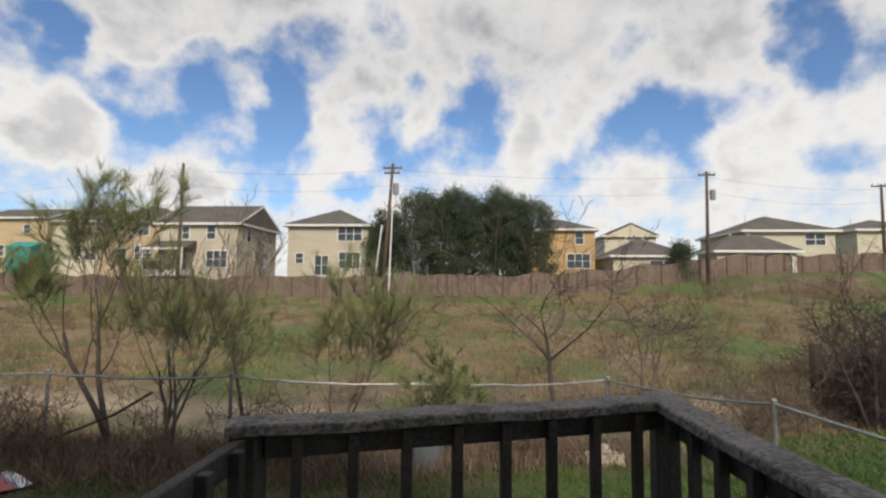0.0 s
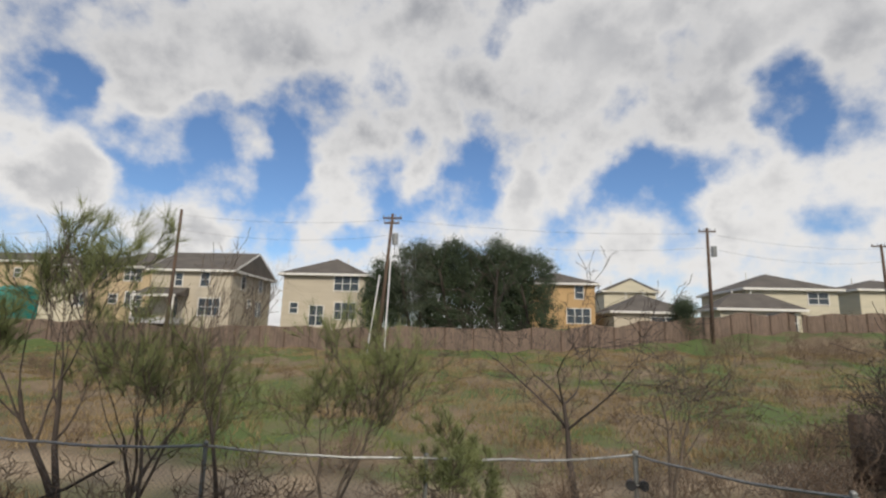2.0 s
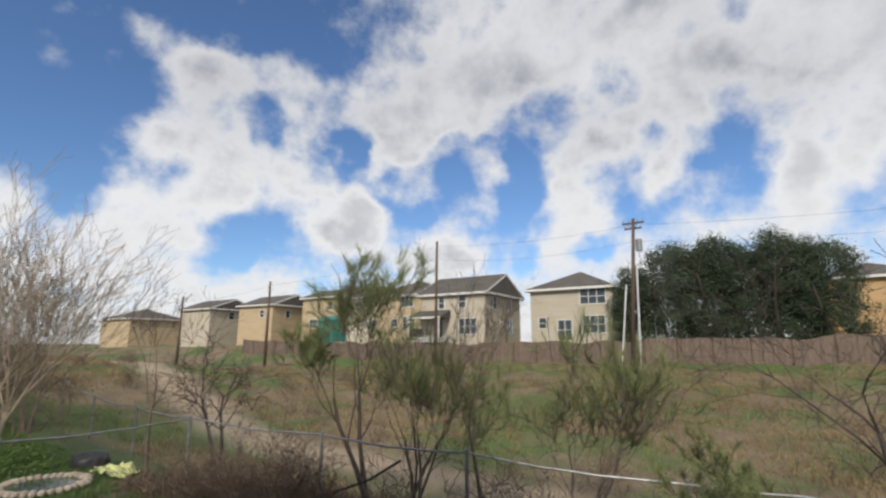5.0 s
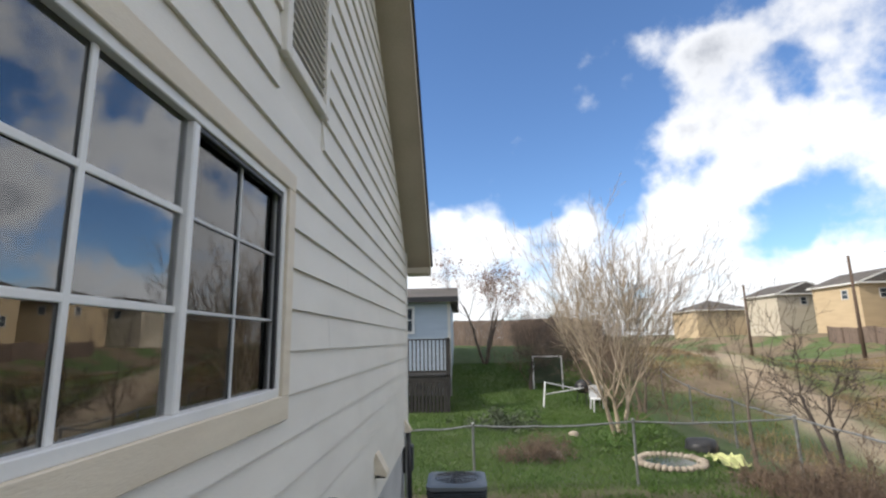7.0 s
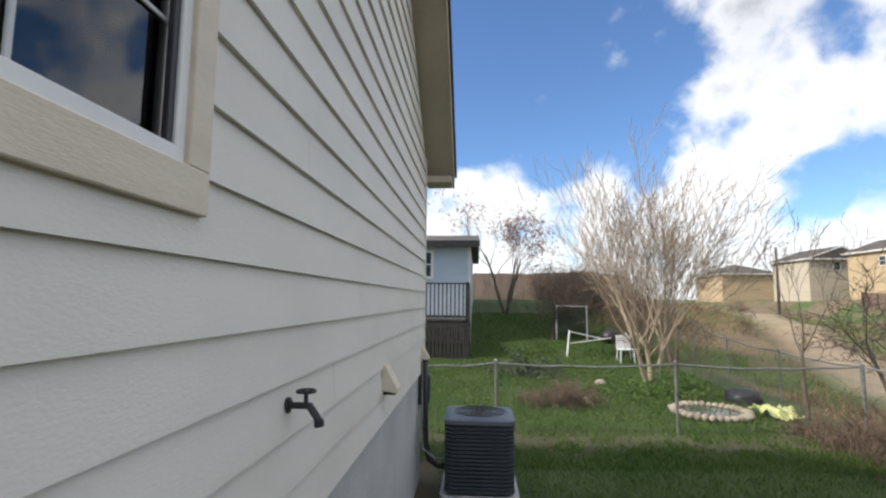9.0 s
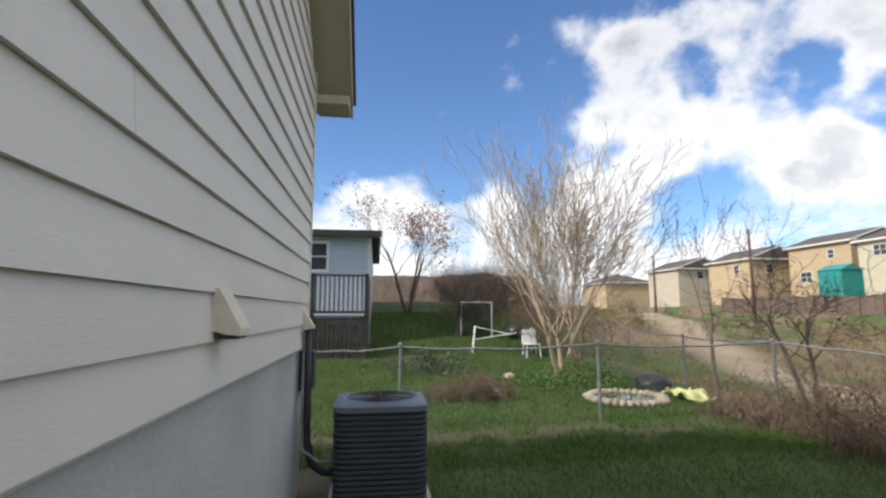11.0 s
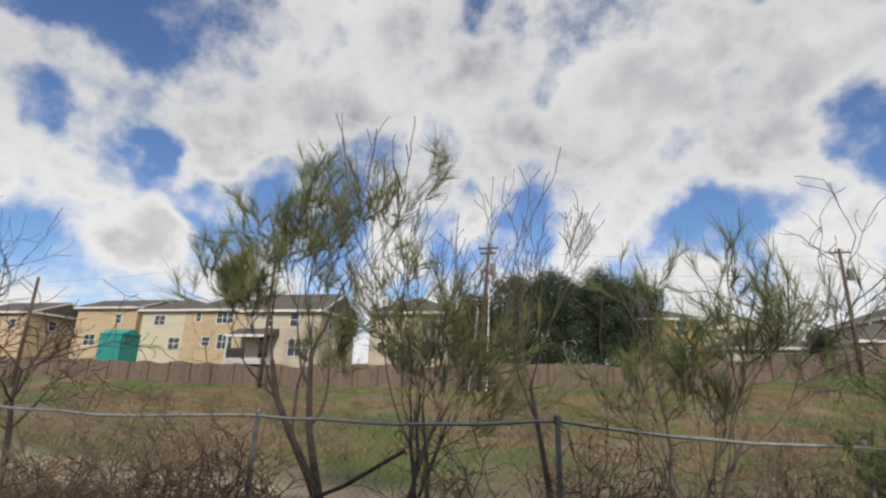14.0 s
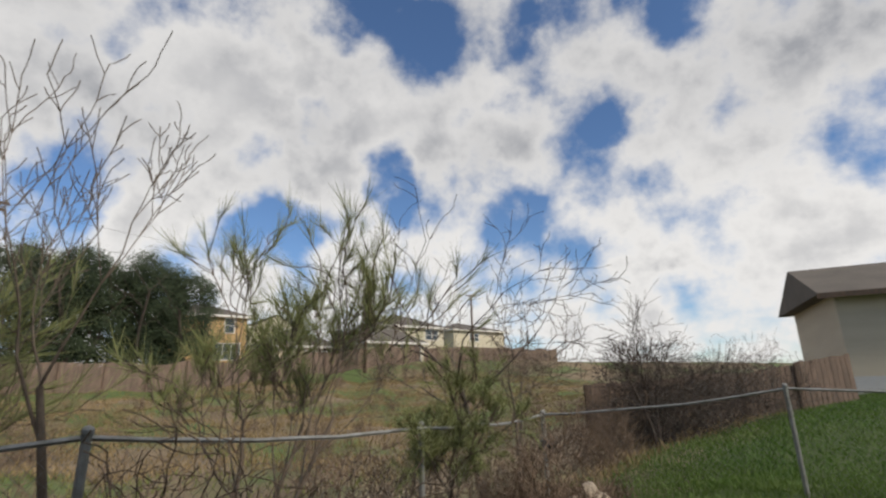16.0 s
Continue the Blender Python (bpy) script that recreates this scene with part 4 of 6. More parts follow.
def far_house(label, x0, x1, y0, y1, base, eave, ridge, wallmat, form="hip", gable_axis="x", windows=(), side_windows=(), porch=None, name="house"):
    """A house with front at y0; windows (x, z, w, h, lights) on the front, side_windows (y, z, w, h, lights, x)."""
    up_ = rise((x0 + x1) / 2)
    windows = [(fx(a), b + up_, c * (fx(x1) - fx(x0)) / (x1 - x0), d, e) for a, b, c, d, e in windows]
    side_windows = [(a, b + up_, c, d, e, fx(g)) for a, b, c, d, e, g in side_windows]
    if porch:
        porch = (fx(porch[0]), fx(porch[1]), porch[2] + up_, porch[3])
    x0, x1, base, eave, ridge = fx(x0), fx(x1), base + up_, eave + up_, ridge + up_
    h = thing(name, label, "house", "houses beyond the field", at=(0, 0, 0))
    part("wall", box((x0, y0, min(base, gz(x0, y0), gz(x1, y0)) - 0.6), (x1, y1, eave)), wallmat, h)
    o = 0.45
    X0, X1, Y0, Y1 = x0 - o, x1 + o, y0 - o, y1 + o
    bm = bmesh.new()
    ym, xm = (y0 + y1) / 2, (x0 + x1) / 2
    e0, th = eave - 0.02, 0.16
    if form == "hip":
        hw = (Y1 - Y0) / 2
        if X1 - X0 > Y1 - Y0:
            ra, rb = (X0 + hw, ym), (X1 - hw, ym)
        else:
            hw = (X1 - X0) / 2
            ra, rb = (xm, Y0 + hw), (xm, Y1 - hw)
        c = [bm.verts.new(p) for p in ((X0, Y0, e0 + th), (X1, Y0, e0 + th), (X1, Y1, e0 + th), (X0, Y1, e0 + th))]
        r0, r1 = bm.verts.new((*ra, ridge)), bm.verts.new((*rb, ridge))
        if X1 - X0 > Y1 - Y0:
            fs = ((c[0], c[1], r1, r0), (c[1], c[2], r1), (c[2], c[3], r0, r1), (c[3], c[0], r0))
        else:
            fs = ((c[0], c[1], r0), (c[1], c[2], r1, r0), (c[2], c[3], r1), (c[3], c[0], r0, r1))
        for f in fs:
            bm.faces.new(f)
        bm.faces.new(c[::-1])
    elif gable_axis == "x":     # ridge along x, gables at the sides
        add_prism(bm, [(X0, Y0, e0 + th), (X0, Y1, e0 + th), (X0, ym, ridge)], [(X1, Y0, e0 + th), (X1, Y1, e0 + th), (X1, ym, ridge)])
        g = bmesh.new()
        add_prism(g, [(x0, y0, eave), (x0, y1, eave), (x0, ym, ridge - 0.25)], [(x1, y0, eave), (x1, y1, eave), (x1, ym, ridge - 0.25)])
        bmesh.ops.recalc_face_normals(g, faces=g.faces)
        part("gable", g, wallmat, h)
    else:                       # ridge along y, gable to the front
        add_prism(bm, [(X0, Y0, e0 + th), (X1, Y0, e0 + th), (xm, Y0, ridge)], [(X0, Y1, e0 + th), (X1, Y1, e0 + th), (xm, Y1, ridge)])
        g = bmesh.new()
        add_prism(g, [(x0, y0 - 0.5, eave), (x1, y0 - 0.5, eave), (xm, y0 - 0.5, ridge - 0.3)], [(x0, y1, eave), (x1, y1, eave), (xm, y1, ridge - 0.3)])
        bmesh.ops.recalc_face_normals(g, faces=g.faces)
        part("gable", g, wallmat, h)
    bmesh.ops.recalc_face_normals(bm, faces=bm.faces)
    part("roof", bm, M_SHINGLE, h, "brown shingle roof")
    # fascia boards
    for lo, hi in (((X0, Y0 - 0.03, e0 - 0.06), (X1, Y0, e0 + th)), ((X0, Y1, e0 - 0.06), (X1, Y1 + 0.03, e0 + th)), ((X0 - 0.03, Y0, e0 - 0.06), (X0, Y1, e0 + th)), ((X1, Y0, e0 - 0.06), (X1 + 0.03, Y1, e0 + th))):
        part("fascia", box(lo, hi), M_FAR_TRIM, h)
    if form != "hip" and gable_axis == "x":
        for X in (X0 - 0.02, X1 + 0.02):
            for ya in (Y0, Y1):
                bm = bmesh.new()
                add_prism(bm, [(X - 0.02, ya, e0 - 0.05), (X - 0.02, ya, e0 + th), (X - 0.02, ym, ridge), (X - 0.02, ym, ridge - 0.22)], [(X + 0.02, ya, e0 - 0.05), (X + 0.02, ya, e0 + th), (X + 0.02, ym, ridge), (X + 0.02, ym, ridge - 0.22)])
                bmesh.ops.recalc_face_normals(bm, faces=bm.faces)
                part("rake_board", bm, M_FAR_TRIM, h)
    # two roof vents
    for k in (0.35, 0.6):
        vx = x0 + (x1 - x0) * k
        part("roof_vent", tube((vx, ym + 0.6, ridge - 0.5), (vx, ym + 0.6, ridge + 0.28), 0.06, None, 6), M_FAR_TRIM, h)

    def win(cx, cz, w, hh, lights, y=None, x=None):
        wn_ = new("window", None)
        wn_.parent = h
        f = 0.09

        def b(u0, u1, za, zb, d0, d1):
            if x is None:
                return box((u0, y - d1, za), (u1, y - d0, zb))
            return box((x + d0, u0, za), (x + d1, u1, zb))
        part("pane", b(cx - w / 2, cx + w / 2, cz - hh / 2, cz + hh / 2, -0.01, 0.02), M_FAR_GLASS, wn_)
        for u0, u1, za, zb in ((cx - w / 2 - f, cx - w / 2, cz - hh / 2 - f, cz + hh / 2 + f), (cx + w / 2, cx + w / 2 + f, cz - hh / 2 - f, cz + hh / 2 + f),
                               (cx - w / 2, cx + w / 2, cz + hh / 2, cz + hh / 2 + f), (cx - w / 2, cx + w / 2, cz - hh / 2 - f, cz - hh / 2)):
            part("frame", b(u0, u1, za, zb, 0.0, 0.06), M_FAR_TRIM, wn_)
        for i in range(1, lights):
            u = cx - w / 2 + w * i / lights
            part("mullion", b(u - 0.035, u + 0.035, cz - hh / 2, cz + hh / 2, 0.02, 0.05), M_FAR_TRIM, wn_)
        part("mullion", b(cx - w / 2, cx + w / 2, cz - 0.025, cz + 0.025, 0.022, 0.045), M_FAR_TRIM, wn_)

    for cx, cz, w, hh, lights in windows:
        win(cx, cz, w, hh, lights, y=y0)
    for cy, cz, w, hh, lights, xx in side_windows:
        win(cy, cz, w, hh, lights, x=xx)
    if porch:
        a, b, zp, dpt = porch
        bm = bmesh.new()
        add_prism(bm, [(a - 0.2, y0 - dpt, zp), (a - 0.2, y0 - 0.01, zp), (a - 0.2, y0 - 0.01, zp + 0.85)], [(b + 0.2, y0 - dpt, zp), (b + 0.2, y0 - 0.01, zp), (b + 0.2, y0 - 0.01, zp + 0.85)])
        bmesh.ops.recalc_face_normals(bm, faces=bm.faces)
        part("porch_roof", bm, M_SHINGLE, h)
        part("porch_fascia", box((a - 0.22, y0 - dpt - 0.04, zp - 0.16), (b + 0.22, y0 - dpt - 0.002, zp + 0.06)), M_FAR_TRIM, h)
        for px in (a, b):
            part("porch_post", box((px - 0.07, y0 - dpt + 0.05, base - 0.4), (px + 0.07, y0 - dpt + 0.19, zp)), M_FAR_TRIM, h)
        part("porch_floor", box((a - 0.1, y0 - dpt, base - 0.4), (b + 0.1, y0 - 0.01, base + 0.15)), M_CONC, h)
        part("door", box(((a + b) / 2 + 0.2, y0 - 0.05, base + 0.15), ((a + b) / 2 + 1.1, y0 - 0.005, base + 2.2)), M_FAR_GLASS, h)
        part("porch_rail", box((a + 0.1, y0 - dpt + 0.08, base + 0.15), ((a + b) / 2, y0 - dpt + 0.13, base + 1.05)), M_DECK, h)
    return h


far_house("two storey tan house with brown shingle hip roof", -44.4, -36.6, 50, 60, 3.4, 8.3, 10.6, M_STUCCO_A,
          windows=((-42.7, 7.6, 0.6, 0.9, 1), (-39.45, 7.55, 1.9, 1.2, 3), (-39.1, 5.0, 1.8, 1.5, 3), (-41.4, 5.0, 0.9, 0.9, 1)))
far_house("two storey beige house with side gable and small porch", -35.2, -26.9, 47, 56, 3.3, 8.05, 10.6, M_STUCCO_B, form="gable", gable_axis="x",
          windows=((-32.3, 7.2, 0.7, 1.2, 1), (-29.6, 7.25, 0.85, 1.3, 1), (-28.95, 4.6, 2.1, 1.6, 3)),
          side_windows=((49.3, 7.2, 0.8, 1.4, 1, -26.9), (53.2, 7.2, 0.8, 1.3, 1, -26.9), (53.0, 4.7, 1.4, 1.6, 2, -26.9), (50.9, 5.2, 0.5, 0.8, 1, -26.9)), porch=(-35.3, -31.3, 5.55, 2.2))
far_house("two storey cream house with brown hip roof", -22.6, -14.4, 49, 59, 3.0, 8.2, 10.5, M_STUCCO_B,
          windows=((-16.2, 7.4, 2.4, 1.4, 3), (-21.35, 4.9, 0.75, 1.0, 1), (-19.05, 4.2, 1.35, 1.9, 2), (-16.2, 4.7, 2.1, 1.6, 3)))
far_house("tan house with side gable beyond the field", -64.0, -55.2, 55, 63, 3.4, 9.3, 11.0, M_STUCCO_A, form="gable", gable_axis="x", windows=((-57.8, 8.0, 0.8, 1.0, 1), (-61.5, 5.4, 1.6, 1.3, 2)),
          side_windows=((58, 8, 0.8, 1.1, 1, -55.2),))
far_house("pale two storey house with brown hip roof", -53.5, -46.6, 54, 64, 3.4, 8.8, 10.9, M_STUCCO_D, windows=((-51, 7.7, 1.4, 1.1, 2), (-48.6, 5.0, 1.4, 1.3, 2)))
far_house("tan house at the far end of the row", -76, -67.5, 52, 61, 3.2, 8.3, 10.3, M_STUCCO_A, form="gable", windows=((-70, 7, 1, 1.1, 1),), side_windows=((55, 7.0, 0.9, 1.1, 1, -67.5),))
far_house("beige house at the far end of the row", -90, -81, 50, 59, 3.2, 8.0, 10.0, M_STUCCO_B, form="gable", side_windows=((54, 7.0, 0.9, 1.1, 1, -81),))
far_house("low tan house far along the field", -110, -99, 46, 56, 3.2, 6.6, 8.8, M_STUCCO_A)
far_house("ochre two storey house with brown hip roof", 2.0, 9.05, 58, 67, 4.6, 9.6, 11.4, M_STUCCO_C, windows=((7.4, 8.7, 0.85, 1.4, 1), (7.3, 6.05, 2.4, 1.6, 3)))
far_house("single storey house with wide brown roof", 9.9, 16.6, 54, 63, 4.2, 6.6, 8.9, M_STUCCO_B, windows=((14.3, 5.7, 2.4, 0.9, 2),))
far_house("cream house with front gable and white fascia", 12.4, 18.4, 70, 80, 5.0, 10.3, 12.2, M_STUCCO_D, form="gable", gable_axis="y")
far_house("two storey beige house with hip roof", 20.6, 28.0, 52, 62, 4.4, 9.2, 11.3, M_STUCCO_D, windows=((26.4, 8.4, 1.6, 1.1, 2), (25.8, 6.1, 1.4, 1.1, 2)), side_windows=())
far_house("one storey wing with cream wall", 16.6, 22.7, 47.8, 51.9, 3.9, 6.8, 8.5, M_STUCCO_D, windows=((20.8, 5.7, 1.3, 1.5, 1), (22.0, 5.7, 0.7, 1.5, 1)))
far_house("beige two storey house beyond dark fences", 32.2, 40.5, 56, 66, 5.5, 9.9, 11.6, M_STUCCO_D, windows=((35.4, 9.0, 1.4, 1.0, 2), (35.0, 7.0, 1.5, 1.3, 2)))


def build_shed():
    s = thing("garden_shed", "teal painted metal garden shed", "shed")
    x0, x1, y0, y1 = -47.2, -44.6, 45.2, 47.6
    b = 3.75
    part("body", box((x0, y0, b - 0.6), (x1, y1, b + 2.0)), M_TEAL, s)
    bm = bmesh.new()
    add_prism(bm, [(x0 - 0.1, y0 - 0.1, b + 2.0), (x0 - 0.1, y1 + 0.1, b + 2.0), (x0 - 0.1, (y0 + y1) / 2, b + 2.6)], [(x1 + 0.1, y0 - 0.1, b + 2.0), (x1 + 0.1, y1 + 0.1, b + 2.0), (x1 + 0.1, (y0 + y1) / 2, b + 2.6)])
    bmesh.ops.recalc_face_normals(bm, faces=bm.faces)
    part("roof", bm, M_TEAL, s)
    part("door", box((-46.5, y0 - 0.05, b), (-45.3, y0 - 0.002, b + 1.9)), M_TEAL, s)


build_shed()


# ---- poles ----
def utility_pole(x, y, top, lean=(0, 0), arms=((0.4, 1.1),), label="brown wooden utility pole with crossarm", transformer=False, braces=False):
    b = gz(x, y)
    p = thing("utility_pole", label, "utility pole", "utility poles", at=(x, y, b))
    t = Vector((lean[0], lean[1], top - b))
    part("pole", tube((0, 0, -0.5), t, 0.17, 0.11, 10), M_POLE, p, "", True)
    for dz, half in arms:
        c = t * (1 - dz / t.length)
        part("crossarm", box((c.x - half, c.y - 0.07, c.z - 0.06), (c.x + half, c.y + 0.03, c.z + 0.06)), M_POLE, p)
        for k in (-0.9, -0.35, 0.35, 0.9):
            part("insulator", tube((c.x + half * k, c.y - 0.02, c.z + 0.06), (c.x + half * k, c.y - 0.02, c.z + 0.27), 0.05, 0.03, 6), M_GALV, p)
    if transformer:
        c = t * (1 - 1.9 / t.length)
        part("transformer", tube((c.x + 0.42, c.y - 0.1, c.z - 0.55), (c.x + 0.42, c.y - 0.1, c.z + 0.3), 0.23, None, 10), M_GALV, p, "grey transformer can")
        part("bracket", box((c.x, c.y - 0.15, c.z - 0.1), (c.x + 0.25, c.y - 0.05, c.z)), M_GALV, p)
    if braces:
        for dx, k in ((-0.75, 0.55), (0.55, 0.66)):
            part("riser_pipe", tube((dx, 0, -0.2), (t.x * k + dx * 0.55, t.y * k - 0.2, t.z * k), 0.055, None, 6), M_WHITE, p)
    return t + Vector((x, y, b))


tops = []
tops.append(utility_pole(-57.5, 33.5, 8.3, arms=(), label="thin brown wooden utility pole"))
tops.append(utility_pole(-45.3, 36.2, 9.6, arms=(), label="thin brown wooden utility pole"))
tops.append(utility_pole(-25.7, 39.7, 12.5, lean=(0.1, 0), arms=(), label="brown wooden utility pole with bare top"))
tops.append(utility_pole(-8.0, 38.0, 11.85, lean=(0.75, 0), arms=((0.35, 0.75), (0.75, 0.6)), label="leaning brown wooden utility pole with crossarms and transformer", transformer=True, braces=True))
tops.append(utility_pole(18.6, 43.4, 12.2, lean=(0.1, 0), arms=((0.3, 0.7),), transformer=True))
tops.append(utility_pole(37.5, 50.0, 12.3, arms=((0.2, 0.9),)))
for k, (a, b) in enumerate(zip(tops[:-1], tops[1:])):
    ln = thing("power_line", "thin dark overhead power line between poles", "cable", "power lines")
    for j, dz in enumerate((0.45, 1.7)):
        bm = bmesh.new()
        run = []
        for i in range(13):
            t = i / 12
            q = Vector(a).lerp(Vector(b), t)
            q.z -= dz + 0.9 * 4 * t * (1 - t) * (0.5 + 0.2 * j)
            run.append(q)
        add_path(bm, run, 0.007, 4)
        part("wire", bm, M_BLACK, ln)


# ---- picket fence along the far yards ----
def picket_fence(stops, label, h=1.75, w=0.14):
    f = thing("picket_fence", label, "fence", "wooden fences")
    bm = bmesh.new()
    for (xa, ya), (xb, yb) in zip(stops[:-1], stops[1:]):
        n = int(math.hypot(xb - xa, yb - ya) / 2.4) + 1
        ang = math.atan2(yb - ya, xb - xa)
        for k in range(n):
            x0, y0 = xa + (xb - xa) * k / n, ya + (yb - ya) * k / n
            x1, y1 = xa + (xb - xa) * (k + 1) / n, ya + (yb - ya) * (k + 1) / n
            m = int(math.hypot(x1 - x0, y1 - y0) / w)
            off = random.uniform(-0.04, 0.04)
            for i in range(m):
                t = (i + 0.5) / m
                px, py = x0 + (x1 - x0) * t, y0 + (y1 - y0) * t
                g = gz(px, py)
                top = g + h + off + random.uniform(-0.025, 0.025)
                add_box(bm, (-w * 0.47, -0.01, g - 0.15), (w * 0.47, 0.01 + random.uniform(0, 0.008), top), 0, Matrix.Translation((px, py, 0)) @ Matrix.Rotation(ang + random.uniform(-0.03, 0.03), 4, "Z"))
            g = gz(x0, y0)
            part("post", box((-0.05, -0.07, g - 0.3), (0.05, -0.015, g + h + 0.02), 0, Matrix.Translation((x0, y0, 0)) @ Matrix.Rotation(ang, 4, "Z")), M_POLE, f)
    tagged(part("picket", bm, M_PICKET, f), kind="stuff")
    return f


picket_fence([(-60, 44), (-41, 43), (-27, 41.4), (-10, 41), (6, 41), (17, 44), (23, 46)], "weathered grey brown wooden picket fence across the field")
picket_fence([(23, 46), (31, 49), (41, 50), (56, 52)], "dark weathered wooden picket fence on the slope", 1.7)


# ---- trees ----
def pick(v, level):
    """A rule's number for this level of branching."""
    return v[min(level, len(v) - 1)] if isinstance(v, tuple) else v


class Boughs:
    """Collects tapered limbs as low-sided tubes."""

    def __init__(self, seed):
        self.V, self.F, self.tips, self.rnd = [], [], [], random.Random(seed)
        self.split = []

    def limb(self, pts, radii, sides):
        k0 = len(self.V)
        for p, q, r in zip(pts, pts[1:] + [pts[-1] * 2 - pts[-2]], radii):
            d = (q - p)
            d = d.normalized() if d.length > 1e-6 else Vector((0, 0, 1))
            s1 = d.orthogonal().normalized()
            s2 = d.cross(s1)
            for i in range(sides):
                a = 2 * math.pi * i / sides
                self.V.append(p + (s1 * math.cos(a) + s2 * math.sin(a)) * r)
        for j in range(len(pts) - 1):
            for i in range(sides):
                a, b = k0 + j * sides + i, k0 + j * sides + (i + 1) % sides
                self.F.append((a, b, b + sides, a + sides))

    def grow(self, p, d, length, r, level, rule):
        rnd = self.rnd
        n = 5 if level < 2 else 4
        pts, radii = [p.copy()], [r]
        q, dd = p.copy(), d.normalized()
        kids = []
        for i in range(n):
            w = rule["wiggle"] * (1 + 0.3 * level)
            dd = (dd + Vector((rnd.gauss(0, w), rnd.gauss(0, w), rnd.gauss(0, w) + rule["rise"] * (0.5 if level == 0 else 1)))).normalized()
            q = q + dd * length / n
            pts.append(q.copy())
            radii.append(max(r * (1 - (i + 1) / n * (0.55 if level == 0 else 0.72)), rule["thin"]))
            kids.append((q.copy(), dd.copy(), radii[-1], (i + 1) / n))
        k = len(self.F)
        self.limb(pts, radii, (7, 5, 4, 3, 3)[min(level, 4)])
        if level == 0:
            self.split.append((k, len(self.F)))
        if level >= rule["levels"]:
            self.tips.append((q, dd))
            return
        count = rule["kids"][min(level, len(rule["kids"]) - 1)]
        for c in range(count):
            lo = rule["from"][min(level, len(rule["from"]) - 1)]
            t = lo + (1 - lo) * (c + rnd.random()) / count
            i = min(n - 1, max(0, int(t * n)))
            q0, d0, r0, _ = kids[i]
            axis = d0.orthogonal().normalized()
            axis.rotate(Matrix.Rotation(c * 2.4 + rnd.uniform(-0.6, 0.6), 3, d0))
            a = radians(pick(rule["angle"], level) * rnd.uniform(0.65, 1.3))
            nd = (d0 * math.cos(a) + axis * math.sin(a)).normalized()
            self.grow(q0, nd, length * pick(rule["ratio"], level) * rnd.uniform(0.7, 1.2), max(r0 * rule["thick"], rule["thin"]), level + 1, rule)


def compact(V, F):
    """The verts that these faces use, and the faces renumbered."""
    used = sorted({i for f in F for i in f})
    at = {i: k for k, i in enumerate(used)}
    return [V[i] for i in used], [tuple(at[i] for i in f) for f in F]


def leaf_cards(centres, count, spread, size, rnd, normals_up=0.0):
    """Small leaf quads, folded along their middle, strewn round each centre."""
    V, F = [], []
    for c in centres:
        for _ in range(count):
            p = c + Vector((rnd.gauss(0, spread), rnd.gauss(0, spread), rnd.gauss(0, spread * 0.8)))
            u = Vector((rnd.gauss(0, 1), rnd.gauss(0, 1), rnd.gauss(0, 1))).normalized()
            w = u.orthogonal().normalized()
            s = size * rnd.uniform(0.6, 1.4)
            k = len(V)
            V += [p - u * s, p + w * s * 0.42, p + u * s, p - w * s * 0.42]
            F.append((k, k + 1, k + 2, k + 3))
    return V, F


def strands(tips, per, length, rnd, droop, r=0.004, fan=0.5):
    """Thin green twiglets that fan out from the tips."""
    V, F = [], []
    for p, d in tips:
        for _ in range(per):
            dd = (d + Vector((rnd.gauss(0, fan), rnd.gauss(0, fan), rnd.gauss(0, fan * 0.6)))).normalized()
            q = p - d * length * rnd.random() * 0.8
            s = dd.orthogonal().normalized()
            s.rotate(Matrix.Rotation(rnd.uniform(0, 6.28), 3, dd))
            ln = length * rnd.uniform(0.5, 1.25)
            a, b = q + dd * ln * 0.5 + Vector((0, 0, 0.02)), q + dd * ln + Vector((0, 0, -droop * ln))
            k = len(V)
            V += [q - s * r, q + s * r, a + s * r, a - s * r, b]
            F += [(k, k + 1, k + 2, k + 3), (k + 3, k + 2, k + 4, k + 4)]
    return V, F


def bare_tree(x, y, rule, seed, material, label, stems=((0, 0, 1),), name="tree", height=2.0, radius=0.08, green=None, seeds=None):
    b = gz(x, y)
    t = thing(name, label, "tree", "trees", at=(x, y, b))
    bo = Boughs(seed)
    for k, d in enumerate(stems):
        off = Vector((d[0], d[1], 0)) * 0.12
        bo.grow(Vector((0, 0, -0.1)) + off, Vector(d), height * bo.rnd.uniform(0.85, 1.1) if len(stems) > 1 else height, radius, 0, rule)
    stem = [f for a, c in bo.split for f in bo.F[a:c]]
    mark = set(i for a, c in bo.split for i in range(a, c))
    from_arrays("trunk", *compact(bo.V, stem), material, t, "", True)
    from_arrays("branchwork", *compact(bo.V, [f for i, f in enumerate(bo.F) if i not in mark]), material, t, "", True)
    if green:
        per, ln, droop, fan = green
        V, F = strands(bo.tips, per, ln, bo.rnd, droop, 0.002, fan)
        F = [f if f[2] != f[3] else (f[0], f[1], f[2], f[2]) for f in F]
        tris = [(f[0], f[1], f[2]) for f in F] + [(f[0], f[2], f[3]) for f in F if f[2] != f[3]]
        o = from_arrays("crown", V, tris, M_GREENTWIG, t, "sparse green twig tufts")
        tagged(o, kind="stuff")
    if seeds:
        cs = [p for p, _ in bo.tips]
        bo.rnd.shuffle(cs)
        V, F = leaf_cards(cs[:seeds[0]], seeds[1], seeds[2], seeds[3], bo.rnd)
        o = from_arrays("dry_crown", V, F, M_SEED, t, "dry pinkish brown seed clusters")
        tagged(o, kind="stuff")
    return t


